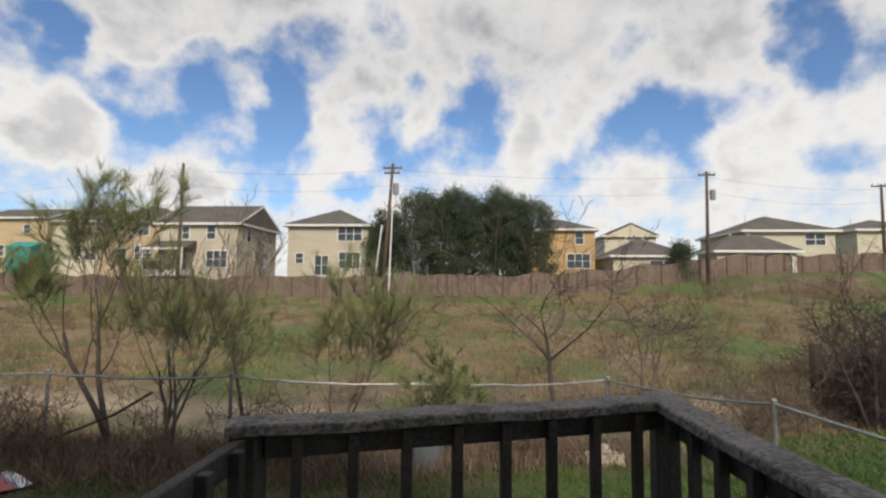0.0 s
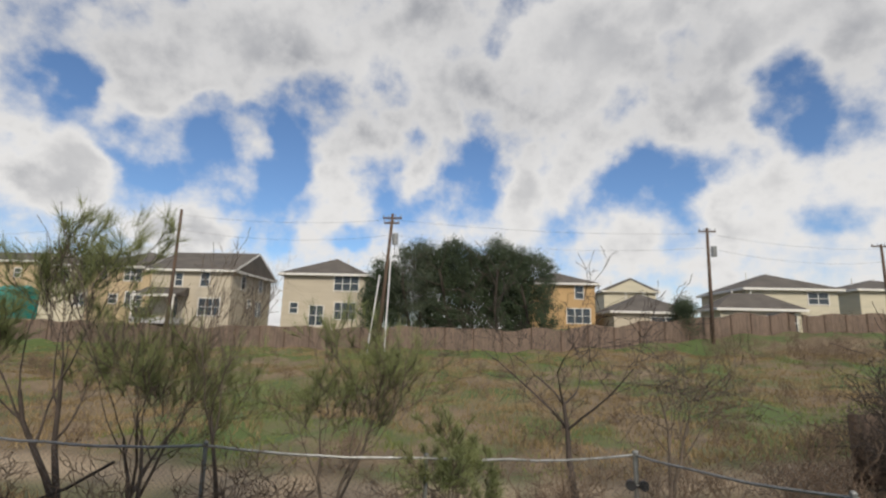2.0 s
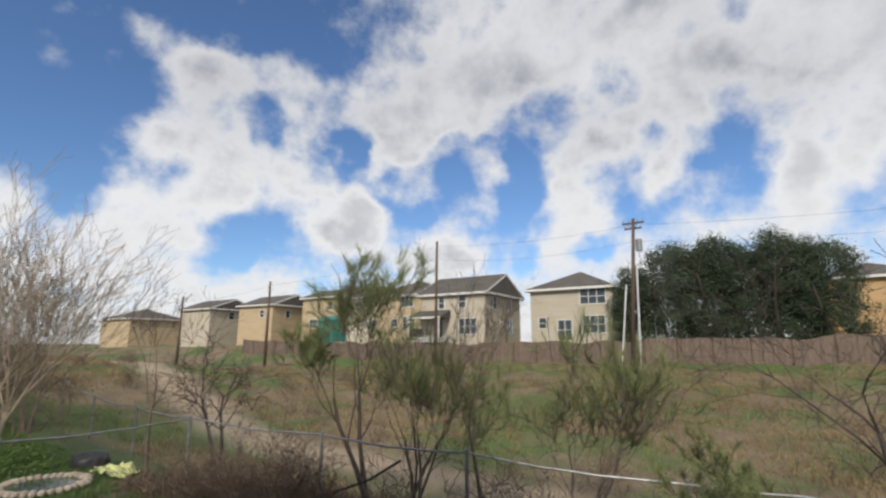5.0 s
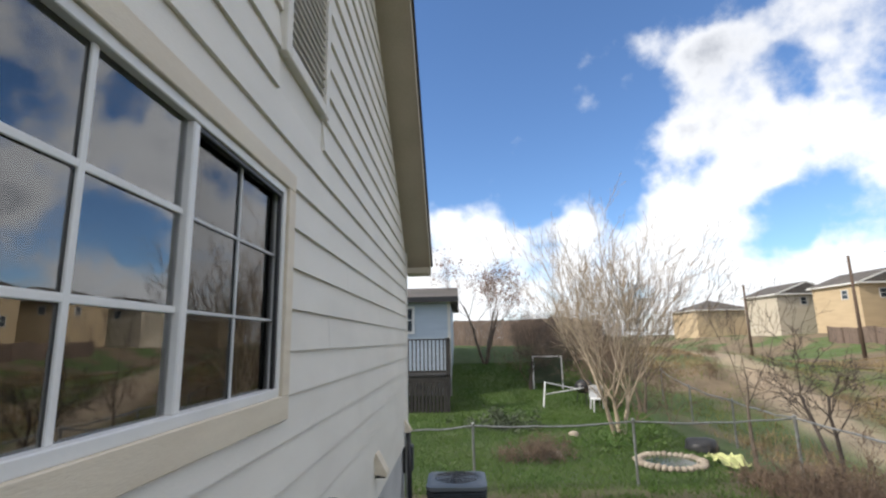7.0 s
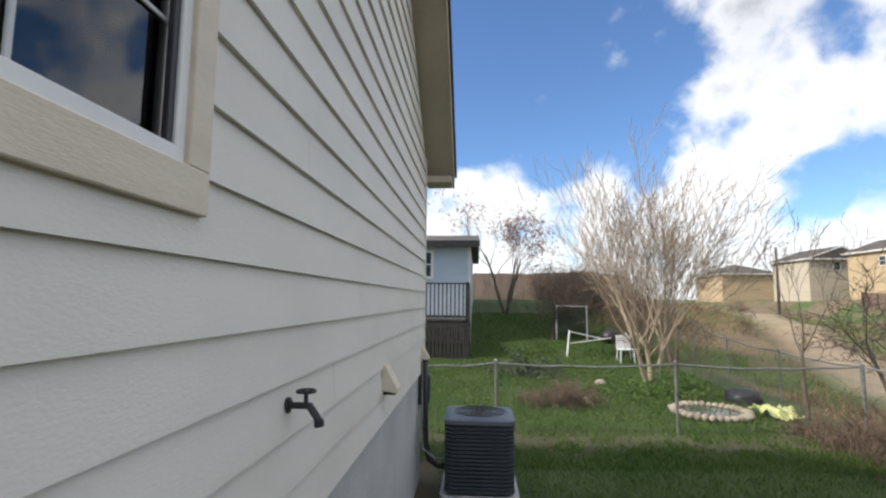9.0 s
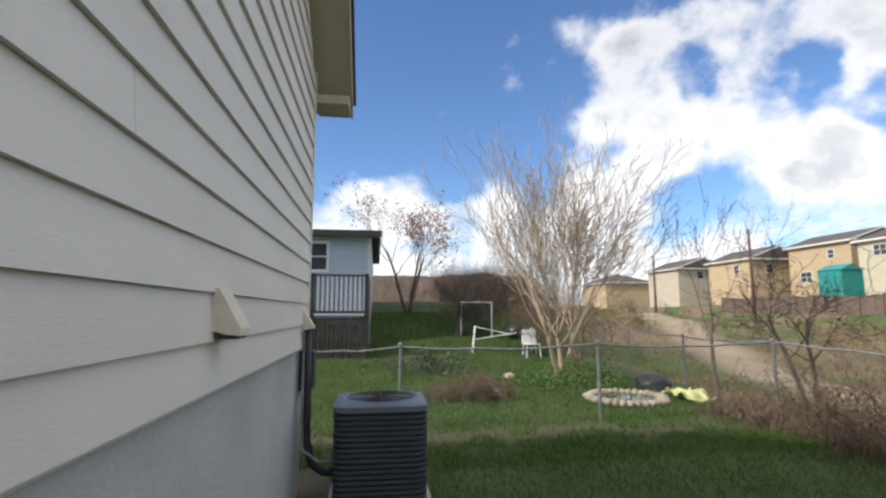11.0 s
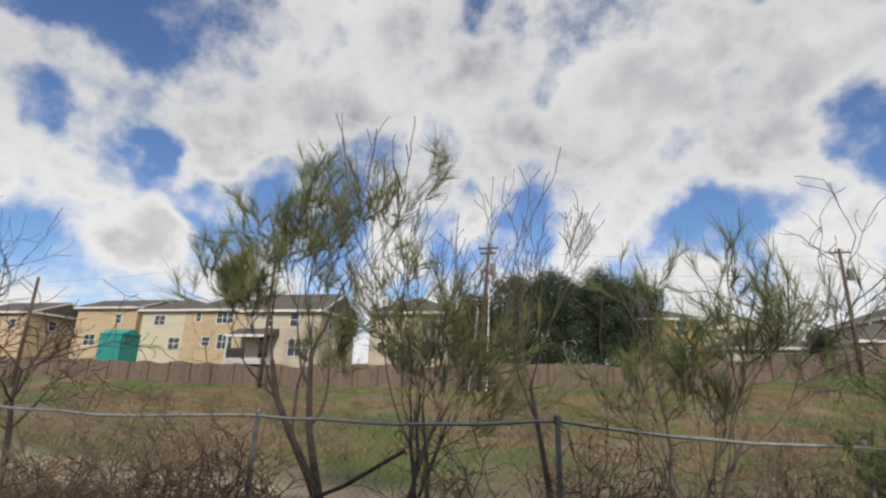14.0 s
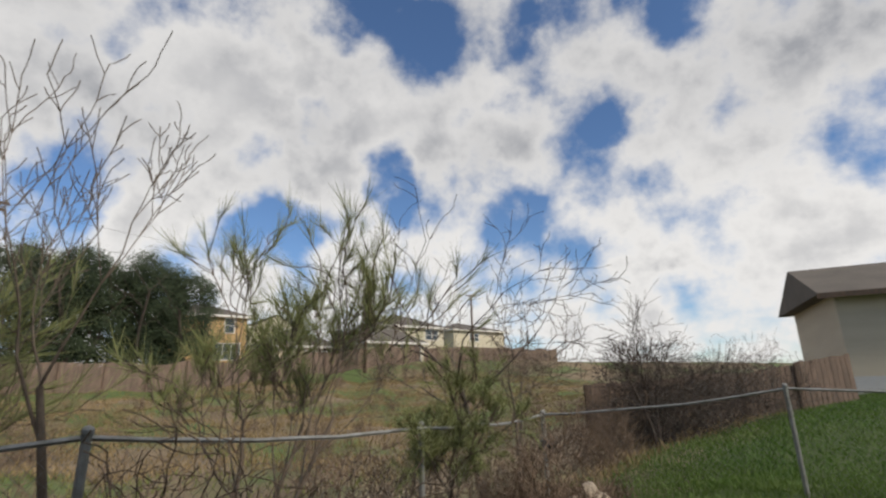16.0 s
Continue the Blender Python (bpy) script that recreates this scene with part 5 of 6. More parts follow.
OPEN = dict(wiggle=0.12, rise=0.03, levels=3, kids=(6, 6, 5), **{"from": (0.42, 0.25, 0.2)}, angle=48, ratio=0.60, thick=0.55, thin=0.005)
UPRIGHT = dict(wiggle=0.09, rise=0.09, levels=3, kids=(5, 5, 4), **{"from": (0.45, 0.25, 0.2)}, angle=33, ratio=0.62, thick=0.5, thin=0.0045)
RETAMA = dict(wiggle=0.13, rise=0.12, levels=3, kids=(4, 5, 5), **{"from": (0.4, 0.4, 0.3)}, angle=32, ratio=0.62, thick=0.55, thin=0.005)
TUFTED = dict(wiggle=0.12, rise=0.14, levels=4, kids=(4, 4, 4, 4), **{"from": (0.4, 0.4, 0.35, 0.3)}, angle=30, ratio=0.6, thick=0.55, thin=0.004)
SCRUB = dict(wiggle=0.22, rise=0.04, levels=2, kids=(5, 5), **{"from": (0.2, 0.2)}, angle=50, ratio=0.62, thick=0.55, thin=0.004)

VASE = dict(wiggle=0.07, rise=0.07, levels=4, kids=(7, 5, 4, 4), **{"from": (0.75, 0.3, 0.3, 0.2)}, angle=(34, 20, 22, 26), ratio=(1.75, 0.72, 0.62, 0.55), thick=0.55, thin=0.005)
SPREAD = dict(wiggle=0.11, rise=0.035, levels=4, kids=(6, 5, 4, 3), **{"from": (0.55, 0.35, 0.3, 0.2)}, angle=(50, 38, 36, 36), ratio=(0.85, 0.62, 0.6, 0.55), thick=0.6, thin=0.0045)
LYRE = dict(wiggle=0.08, rise=0.12, levels=4, kids=(3, 4, 4, 3), **{"from": (0.5, 0.35, 0.3, 0.2)}, angle=(30, 26, 26, 28), ratio=(0.95, 0.66, 0.55, 0.5), thick=0.55, thin=0.004)
bare_tree(-13.7, 4.9, VASE, 3, M_BARK_PALE, "leafless vase shaped tree with pale bark in the next yard", ((0.02, 0.0, 1), (-0.12, 0.35, 1), (0.1, -0.3, 1)), height=1.25, radius=0.085)
bare_tree(-17.5, 6.9, VASE, 5, M_BARK, "leafless brown multi-stemmed tree", ((0.2, 0.2, 1), (-0.3, -0.2, 1)), height=1.2, radius=0.06)
bare_tree(-24.0, 2.0, UPRIGHT, 8, M_BARK, "bare tree with dry pinkish seed clusters", ((0.2, 0.15, 1), (-0.15, 0.2, 1), (0.1, -0.3, 1)), height=2.9, radius=0.08, seeds=(1300, 9, 0.12, 0.05))
bare_tree(-11.2, 6.9, LYRE, 11, M_BARK, "slender leafless tree at the fence corner", ((0.0, 0.05, 1),), height=1.65, radius=0.05)
bare_tree(-10.2, 7.9, OPEN, 14, M_BARK_DARK, "leafless crooked dark tree by the fence", ((0.25, 0.1, 1), (-0.2, -0.1, 1)), height=2.0, radius=0.05)
bare_tree(-5.7, 7.75, TUFTED, 21, M_BARK_DARK, "tree with tufted green twigs and dark trunk", ((-0.34, 0.05, 1), (-0.55, -0.05, 1)), height=2.3, radius=0.055, green=(30, 0.24, -0.15, 0.42))
bare_tree(-5.15, 8.0, RETAMA, 24, M_BARK, "green twiggy shrub tree", ((0.15, 0, 1), (-0.2, 0.1, 1), (0.0, 0.2, 1)), height=1.6, radius=0.03, green=(24, 0.26, -0.15, 0.38))
bare_tree(-2.45, 8.0, RETAMA, 27, M_BARK, "feathery green shrub tree behind the fence", ((0.5, 0, 1), (-0.1, 0.1, 1), (0.2, 0.2, 1)), height=1.5, radius=0.03, green=(24, 0.24, -0.15, 0.38))
bare_tree(-0.45, 7.95, RETAMA, 31, M_BARK, "green leafy climber on the fence", ((0.1, 0, 1), (-0.1, 0.1, 1)), height=0.85, radius=0.025, green=(50, 0.16, 0.35, 0.7), name="shrub")
bare_tree(-3.62, 7.6, LYRE, 37, M_BARK, "tall slender leafless tree with upright twigs", ((0.02, 0, 1),), height=1.62, radius=0.04)
bare_tree(-4.9, 7.8, LYRE, 41, M_BARK, "leafless tree with long upright forks", ((0.12, 0, 1), (-0.16, 0.05, 1)), height=1.48, radius=0.036)
bare_tree(1.2, 9.3, SPREAD, 44, M_BARK_DARK, "spreading leafless tree with dark trunk", ((0.02, 0, 1),), height=1.95, radius=0.07)
bare_tree(2.9, 10.2, OPEN, 47, M_BARK, "small leafless tree on the slope", ((0.05, 0, 1), (-0.1, 0.1, 1)), height=2.0, radius=0.04)
bare_tree(6.6, 9.7, OPEN, 49, M_BARK_DARK, "bushy leafless tree on the slope", ((0.2, 0, 1), (-0.2, 0.1, 1), (0, 0.2, 1)), height=1.5, radius=0.045)
bare_tree(8.4, 11.0, OPEN, 52, M_BARK_DARK, "bushy leafless dark tree on the slope", ((0.2, 0, 1), (-0.2, 0.1, 1), (0, 0.2, 1)), height=1.7, radius=0.05)


def evergreen(x, y, height, width, seed, material, label, trunks=3):
    b = gz(x, y)
    t = thing("evergreen_tree", label, "tree", "evergreen trees", at=(x, y, b))
    rnd = random.Random(seed)
    bo = Boughs(seed)
    rule = dict(wiggle=0.1, rise=0.05, levels=1, kids=(7,), **{"from": (0.2,)}, angle=50, ratio=0.5, thick=0.5, thin=0.02)
    for k in range(trunks):
        a = 6.28 * k / trunks
        bo.grow(Vector((0.3 * math.cos(a), 0.3 * math.sin(a), -0.2)), Vector((0.3 * math.cos(a), 0.3 * math.sin(a), 1)), height * 0.75, 0.14, 0, rule)
    from_arrays("trunk", bo.V, bo.F, M_BARK_DARK, t, "", True)
    cs = []
    for _ in range(int(170 * width / 3)):
        z = rnd.random() ** 0.8
        r = width * 0.5 * math.sqrt(max(0.05, 1 - ((z - 0.42) / 0.62) ** 2)) * rnd.uniform(0.5, 1.16)
        a = rnd.uniform(0, 6.283)
        cs.append(Vector((r * math.cos(a), r * math.sin(a), 0.25 + z * height * rnd.uniform(0.9, 1.03))))
    V, F = leaf_cards(cs, 95, 0.33, 0.085, rnd)
    o = from_arrays("crown", V, F, material, t, "dense dark foliage")
    tagged(o, kind="stuff")


for k, (ex, ey, eh, ew, em, lab) in enumerate((
        (-8.9, 44.0, 6.4, 3.6, M_LEAF, "dark evergreen tree behind the picket fence"), (-6.0, 43.4, 8.1, 3.8, M_LEAF_GREY, "grey green evergreen tree behind the picket fence"),
        (-2.4, 43.6, 8.2, 4.0, M_LEAF, "dark evergreen tree behind the picket fence"), (1.3, 43.8, 8.2, 3.8, M_LEAF, "dark evergreen tree behind the picket fence"),
        (4.3, 44.2, 7.2, 3.6, M_LEAF, "dark evergreen tree behind the picket fence"), (-4.4, 45.2, 7.4, 4.0, M_LEAF, "dark evergreen tree behind the picket fence"),
        (2.6, 45.5, 7.2, 4.0, M_LEAF, "dark evergreen tree behind the picket fence"), (-0.8, 45.4, 7.0, 4.0, M_LEAF, "dark evergreen tree behind the picket fence"))):
    evergreen(ex, ey, eh, ew, 60 + k, em, lab)
evergreen(16.9, 44.6, 3.0, 1.5, 90, M_LEAF, "small dark evergreen by the utility pole", 1)


# ---- scrub, brambles and grass ----
def scrub(name, label, spots, height, seed, material=None):
    rnd = random.Random(seed)
    V, F = [], []
    for x, y in spots:
        bo = Boughs(rnd.randint(0, 10 ** 6))
        b = gz(x, y)
        for _ in range(rnd.randint(3, 5)):
            d = Vector((rnd.gauss(0, 0.35), rnd.gauss(0, 0.35), 1))
            bo.grow(Vector((x + rnd.gauss(0, 0.1), y + rnd.gauss(0, 0.1), b - 0.05)), d, height * rnd.uniform(0.5, 1.2), 0.012, 0, SCRUB)
        k = len(V)
        V += bo.V
        F += [tuple(i + k for i in f) for f in bo.F]
    o = from_arrays(name, V, F, material or M_TWIG)
    return tagged(o, label, "brush", "", "stuff")


rs = random.Random(5)
scrub("brush", "dry brown bramble stems along the fence", [(x, float(fence_line(x)) + rs.uniform(-0.7, 0.9)) for x in [rs.uniform(-9.4, 1.6) for _ in range(36)]], 0.75, 7)
scrub("brush", "dark dry weeds by the fence corner", [(-8.2 + rs.gauss(0, 0.6), 6.6 + rs.gauss(0, 0.4)) for _ in range(8)], 0.75, 9)
scrub("brush", "brown scrub in the next yard", [(-22 + rs.gauss(0, 3.0), 6.2 + rs.gauss(0, 1.2)) for _ in range(40)], 1.6, 12)
scrub("brush", "brown scrub over the field", [(rs.uniform(-32, 14), rs.uniform(11, 38)) for _ in range(170)], 0.65, 13)
scrub("brush", "dark scrub at the foot of the far fence", [(rs.uniform(14, 40), rs.uniform(34, 46)) for _ in range(60)], 1.5, 15)
scrub("brush", "dark scrub on the slope behind the fence", [(rs.uniform(2.6, 10), rs.uniform(9.6, 12)) for _ in range(40)], 0.8, 16)


def blades(name, label, n, xr, yr, keep, h, w, material, seed, clump=0.0):
    rng = np.random.default_rng(seed)
    x, y = rng.uniform(*xr, n), rng.uniform(*yr, n)
    if clump:
        cx, cy = rng.uniform(*xr, n // 14 + 1), rng.uniform(*yr, n // 14 + 1)
        i = rng.integers(0, len(cx), n)
        x, y = cx[i] + rng.normal(0, clump, n), cy[i] + rng.normal(0, clump, n)
    ok = keep(x, y)
    x, y = x[ok], y[ok]
    n = len(x)
    z = land(x, y) - 0.01
    a = rng.uniform(0, 2 * np.pi, n)
    hh = h * rng.uniform(0.45, 1.3, n)
    lx, ly = rng.normal(0, 0.45, n) * hh, rng.normal(0, 0.45, n) * hh
    ww = w * rng.uniform(0.6, 1.4, n)
    dx, dy = np.cos(a) * ww, np.sin(a) * ww
    V = np.stack([np.stack([x - dx, y - dy, z], 1), np.stack([x + dx, y + dy, z], 1), np.stack([x + lx, y + ly, z + hh], 1)], 1).reshape(-1, 3)
    F = np.arange(3 * n).reshape(-1, 3)
    o = from_arrays(name, V, F, material)
    return tagged(o, label, "grass", "", "stuff")


def in_yard(x, y):
    return (y < fence_line(x) - 0.5) & ~((x > WALL_L - 0.1) & (x < WALL_R + 0.1) & (y < 0.25)) & (np.sin(3.1 * x + 1.7 * y) + np.sin(1.3 * x - 2.2 * y) + 0.9 * np.sin(912.3 * x + 677.1 * y) > -1.9) & ~((np.abs(x + 9.3 + 0.25 * np.sin(2.3 * y) + 0.35 * np.sin(831.7 * x + 455.3 * y)) < 0.35) & (np.sin(5.3 * x + 4.1 * y) + np.sin(7.7 * y - 3.0 * x) > -0.6) & (y < 7))


def in_field(x, y):
    track = np.abs(y - np.interp(x, (-60, -30, -14, -4, 4, 14, 40), (22, 16, 12, 10.6, 11.3, 14, 22)))
    return (y > fence_line(x) + 0.2) & (track > 1.5)


def patchy(x, y):
    return np.sin(0.33 * x + 0.2 * y) + np.sin(0.52 * y - 0.17 * x) + 0.7 * np.sin(0.8 * x + 1.1 * y)


blades("grass", "short green lawn grass", 150000, (-9, 4.5), (0.2, 9.5), in_yard, 0.075, 0.006, M_GRASS, 1)
blades("grass", "green lawn grass in the next yard", 130000, (-24, -8), (-2, 7.4), lambda x, y: in_yard(x, y) & (y < 7.2), 0.085, 0.009, M_GRASS, 2)
blades("grass", "green lawn grass on the slope", 60000, (3, 16), (0.5, 10), lambda x, y: (y < 9.6), 0.09, 0.012, M_GRASS, 3)
blades("grass", "dry straw grass of the field", 170000, (-45, 34), (8, 42), lambda x, y: in_field(x, y) & (patchy(x, y) < 0.55), 0.20, 0.018, M_DRY, 4, 0.3)
blades("grass", "green grass patches of the field", 90000, (-45, 34), (8, 42), lambda x, y: in_field(x, y) & (patchy(x, y) > 0.1), 0.16, 0.018, M_FGREEN, 5, 0.3)
blades("grass", "dry leaf litter and weeds by the fence", 26000, (-10.5, 2.5), (5.5, 10), lambda x, y: np.abs(y - fence_line(x) + 0.1) < 1.0, 0.28, 0.008, M_TWIG, 6)


# ---- the next house and what stands in its yard ----
def next_house():
    h = thing("house", "pale blue lap sided house with brown roof beside the next yard", "house", "houses next door")
    x0, x1, y0, y1, b, e = -31.0, -20.0, -11.0, 0.42, -0.4, 4.30
    part("wall", box((x0, y0, b), (x1, y1, e)), M_BLUE, h)
    z = 1.3
    while z < e - 0.1:
        part("siding_board", box((x1, y0, z), (x1 + 0.018, y1 + 0.01, z + 0.16)), M_BLUE, h)
        z += 0.178
    part("foundation", box((x1 - 0.1, y0, b), (x1 + 0.03, y1 + 0.02, 1.28)), M_CONC, h)
    part("corner_board", box((x1 + 0.002, y1 - 0.10, 1.28), (x1 + 0.03, y1 + 0.02, e)), M_FAR_TRIM, h)
    bm = bmesh.new()
    xm = (x0 + x1) / 2
    add_prism(bm, [(x0 - 0.5, y0 - 0.4, e + 0.12), (x1 + 0.5, y0 - 0.4, e + 0.12), (xm, y0 - 0.4, e + 1.1)], [(x0 - 0.5, y1 + 0.35, e + 0.12), (x1 + 0.5, y1 + 0.35, e + 0.12), (xm, y1 + 0.35, e + 1.1)])
    bmesh.ops.recalc_face_normals(bm, faces=bm.faces)
    part("roof", bm, M_SHINGLE, h)
    part("fascia", box((x1 + 0.42, y0 - 0.4, e - 0.08), (x1 + 0.52, y1 + 0.36, e + 0.13)), M_BLACK, h)
    part("soffit", box((x1, y0 - 0.4, e - 0.06), (x1 + 0.42, y1 + 0.34, e - 0.03)), M_SOFFIT, h)
    w = new("window", None)
    w.parent = h
    part("pane", box((x1 + 0.02, -2.1, 3.1), (x1 + 0.05, -1.1, 4.0)), M_FAR_GLASS, w)
    for lo, hi in (((-2.2, 3.0), (-2.1, 4.1)), ((-1.1, 3.0), (-1.0, 4.1)), ((-2.1, 4.0), (-1.1, 4.1)), ((-2.1, 3.0), (-1.1, 3.1)), ((-2.1, 3.53), (-1.1, 3.57))):
        part("frame", box((x1 + 0.02, lo[0], lo[1]), (x1 + 0.07, hi[0], hi[1])), M_VINYL, w)
    # its deck
    d = thing("deck", "dark brown raised wooden deck on posts beside the blue house", "deck")
    dx0, dx1, dy0, dy1, dz = -19.95, -18.0, -4.5, 0.40, 1.52
    y = dy0
    while y < dy1:
        part("floor_board", box((dx0, y, dz - 0.04), (dx1, min(y + 0.138, dy1), dz)), M_DECK, d)
        y += 0.145
    for x, yy in ((dx1 - 0.06, dy1 - 0.06), (dx1 - 0.06, -1.3), (dx1 - 0.06, -3.0), (dx0 + 0.06, dy1 - 0.06)):
        part("post", box((x - 0.06, yy - 0.06, gz(x, yy) - 0.2), (x + 0.06, yy + 0.06, dz + 1.30)), M_DECK, d)
    part("beam", box((dx1 - 0.1, dy0, dz - 0.25), (dx1 - 0.02, dy1, dz - 0.05)), M_DECK, d)
    part("top_rail", box((dx1 - 0.13, dy0, dz + 1.22), (dx1 + 0.02, dy1, dz + 1.27)), M_DECK, d)
    part("bottom_rail", box((dx1 - 0.08, dy0, dz + 0.08), (dx1 - 0.03, dy1, dz + 0.16)), M_DECK, d)
    part("side_rail", box((dx0, dy1 - 0.12, dz + 1.2), (dx1 - 0.13, dy1, dz + 1.27)), M_DECK, d)
    yy = dy0 + 0.08
    bal = None
    while yy < dy1 - 0.1:
        if bal is None:
            bal = part("baluster", box((-0.022, -0.022, dz + 0.1), (0.022, 0.022, dz + 1.22)), M_DECK, d)
            bal.location = (dx1 - 0.055, yy, 0)
        else:
            o = new("baluster", bal.data)
            o.parent, o.location = d, (dx1 - 0.055, yy, 0)
        yy += 0.14
    for i in range(30):
        part("lattice_slat", box((dx1 - 0.03, -3.6 + 0.13 * i, gz(-18, -1) - 0.1), (dx1 - 0.012, -3.5 + 0.13 * i, dz - 0.25)), M_DECK, d)


next_house()


def tube_path(name, pts, r, material, parent, sides=6):
    bm = bmesh.new()
    add_path(bm, pts, r, sides)
    return part(name, bm, material, parent)


def drying_rack():
    x, y = -18.6, 4.2
    b = gz(x, y)
    t = thing("folding_frame", "white tubular folding frame standing on the lawn", "frame", at=(x, y, b))
    part("leg", tube((0, -0.45, 0), (0.1, -0.38, 0.85), 0.022), M_WHITE, t)
    part("leg", tube((0.35, -0.5, 0), (0.2, -0.38, 0.85), 0.022), M_WHITE, t)
    part("leg", tube((0, 1.55, 0), (0.1, 1.5, 0.8), 0.022), M_WHITE, t)
    part("leg", tube((0.35, 1.6, 0), (0.2, 1.5, 0.8), 0.022), M_WHITE, t)
    part("brace", tube((0.1, -0.38, 0.82), (0.1, 1.5, 0.42), 0.018), M_WHITE, t)
    part("brace", tube((0.2, -0.38, 0.42), (0.2, 1.5, 0.70), 0.018), M_WHITE, t)
    s = thing("yard_sign_panel", "grey green mesh panel in a white frame", "panel", at=(-20.6, 4.3, gz(-20.6, 4.3)))
    part("sheet", box((-0.015, -0.55, 0.25), (0.015, 0.55, 1.25)), M_LEAF_GREY, s)
    for lo, hi in (((-0.03, -0.6, 0), (0.03, -0.55, 1.3)), ((-0.03, 0.55, 0), (0.03, 0.6, 1.3)), ((-0.03, -0.55, 1.25), (0.03, 0.55, 1.3))):
        part("frame", box(lo, hi), M_WHITE, s)
    g = thing("grill", "black kettle grill on legs", "grill", at=(-18.7, 5.25, gz(-18.7, 5.25)))
    bm = bmesh.new()
    bmesh.ops.create_uvsphere(bm, u_segments=16, v_segments=10, radius=0.33, matrix=Matrix.Translation((0, 0, 0.62)) @ Matrix.Diagonal((1, 1, 0.75, 1)))
    part("bowl", bm, M_BLACK, g, "", True)
    for a in range(3):
        c, s_ = math.cos(a * 2.094), math.sin(a * 2.094)
        part("leg", tube((0.3 * c, 0.3 * s_, 0), (0.2 * c, 0.2 * s_, 0.5), 0.018), M_BLACK, g)
    # chair shape substituted for a white tub that stands on something black
    w = thing("white_tub_substitute", "white chair shape substituted for a white tub on the lawn", "chair", at=(-18.0, 5.55, gz(-18.0, 5.55)))
    part("seat", box((-0.24, -0.24, 0.40), (0.24, 0.24, 0.44), 0.015), M_WHITE, w)
    part("backrest", box((-0.26, -0.24, 0.44), (-0.22, 0.24, 0.86), 0.015), M_WHITE, w)
    for lx in (-0.2, 0.2):
        for ly in (-0.2, 0.2):
            part("leg", tube((lx * 1.15, ly * 1.15, 0), (lx, ly, 0.40), 0.022, 0.028), M_WHITE, w)


drying_rack()


def garden_bits():
    # pond ring of stones
    cx, cy = -11.45, 5.25
    b = gz(cx, cy)
    p = thing("garden_pond", "small round pond edged with tan stones", "pond", at=(cx, cy, b))
    n = 34
    rnd = random.Random(4)
    for i in range(n):
        a = 6.283 * i / n
        bm = bmesh.new()
        bmesh.ops.create_icosphere(bm, subdivisions=2, radius=1.0)
        for v in bm.verts:
            v.co *= 1 + 0.16 * math.sin(5 * v.co.x + 3 * v.co.y + i) * math.cos(4 * v.co.z + i)
        m = Matrix.Translation((0.66 * math.cos(a), 0.66 * math.sin(a), 0.04)) @ Matrix.Rotation(a, 4, "Z") @ Matrix.Diagonal((0.105 * rnd.uniform(0.8, 1.2), 0.068, 0.075 * rnd.uniform(0.8, 1.2), 1))
        bmesh.ops.transform(bm, matrix=m, verts=bm.verts)
        part("stone", bm, M_STONE, p, "", True)
    part("water", tube((0, 0, -0.02), (0, 0, 0.045), 0.60, None, 28), M_WATER, p)
    # dark boulder or bag, yellow sheet, pale boulders
    def lump(name, label, cat, x, y, s, material, seed, grp=""):
        t = new(name, None)
        bm = bmesh.new()
        bmesh.ops.create_icosphere(bm, subdivisions=3, radius=1.0)
        for v in bm.verts:
            v.co *= 1 + 0.28 * noise.noise(v.co * 1.6 + Vector((seed, 0, 0))) + 0.08 * noise.noise(v.co * 5 + Vector((0, seed, 0)))
        bmesh.ops.transform(bm, matrix=Matrix.Diagonal((*s, 1)), verts=bm.verts)
        bpy.data.objects.remove(t)
        o = part(name, bm, material, None, "", True)
        o.location = (x, y, gz(x, y) + s[2] * 0.55)
        tagged(o, label, cat, grp)
    lump("garbage_bag", "black plastic bag slumped on the grass", "bag", -12.7, 6.5, (0.42, 0.36, 0.20), M_BLACK, 3)
    lump("garden_rock", "pale limestone lump in the leaf litter", "rock", -7.6, 6.5, (0.17, 0.13, 0.08), M_STONE, 5, "garden rocks")
    lump("garden_rock", "pale limestone lump in the leaf litter", "rock", -7.2, 6.9, (0.12, 0.10, 0.07), M_STONE, 6, "garden rocks")
    lump("garden_rock", "pale limestone lump in the leaf litter", "rock", -7.95, 6.75, (0.13, 0.11, 0.08), M_STONE, 8, "garden rocks")
    lump("garden_rock", "pale grey stone lying on the lawn", "rock", -14.6, 3.9, (0.16, 0.14, 0.08), M_STONE, 9, "garden rocks")
    lump("garden_rock", "pale grey stone beside the dry grass mound", "rock", -12.3, 3.0, (0.25, 0.12, 0.10), M_STONE, 12, "garden rocks")
    for i, (dx, dy) in enumerate(((0, 0), (0.22, 0.08), (0.1, 0.25), (-0.12, 0.18), (0.3, 0.3), (0.05, 0.12))):
        lump("garden_rock", "pale whitish rock in a small pile", "rock", 1.55 + dx, 7.75 + dy, (0.13, 0.11, 0.10 if i < 5 else 0.2), M_STONE, 20 + i, "rock pile")
    y = thing("plastic_sheet", "crumpled pale yellow plastic sheet on the ground", "sheet", at=(-11.25, 6.35, gz(-11.25, 6.35)))
    bm = bmesh.new()
    bmesh.ops.create_grid(bm, x_segments=12, y_segments=10, size=0.5)
    bmesh.ops.solidify(bm, geom=bm.faces[:], thickness=0.01)
    for v in bm.verts:
        v.co = Vector((v.co.x * 0.75, v.co.y * 0.6, v.co.z + 0.14 + 0.16 * noise.noise(v.co * 3.2) + 0.05 * noise.noise(v.co * 9)))
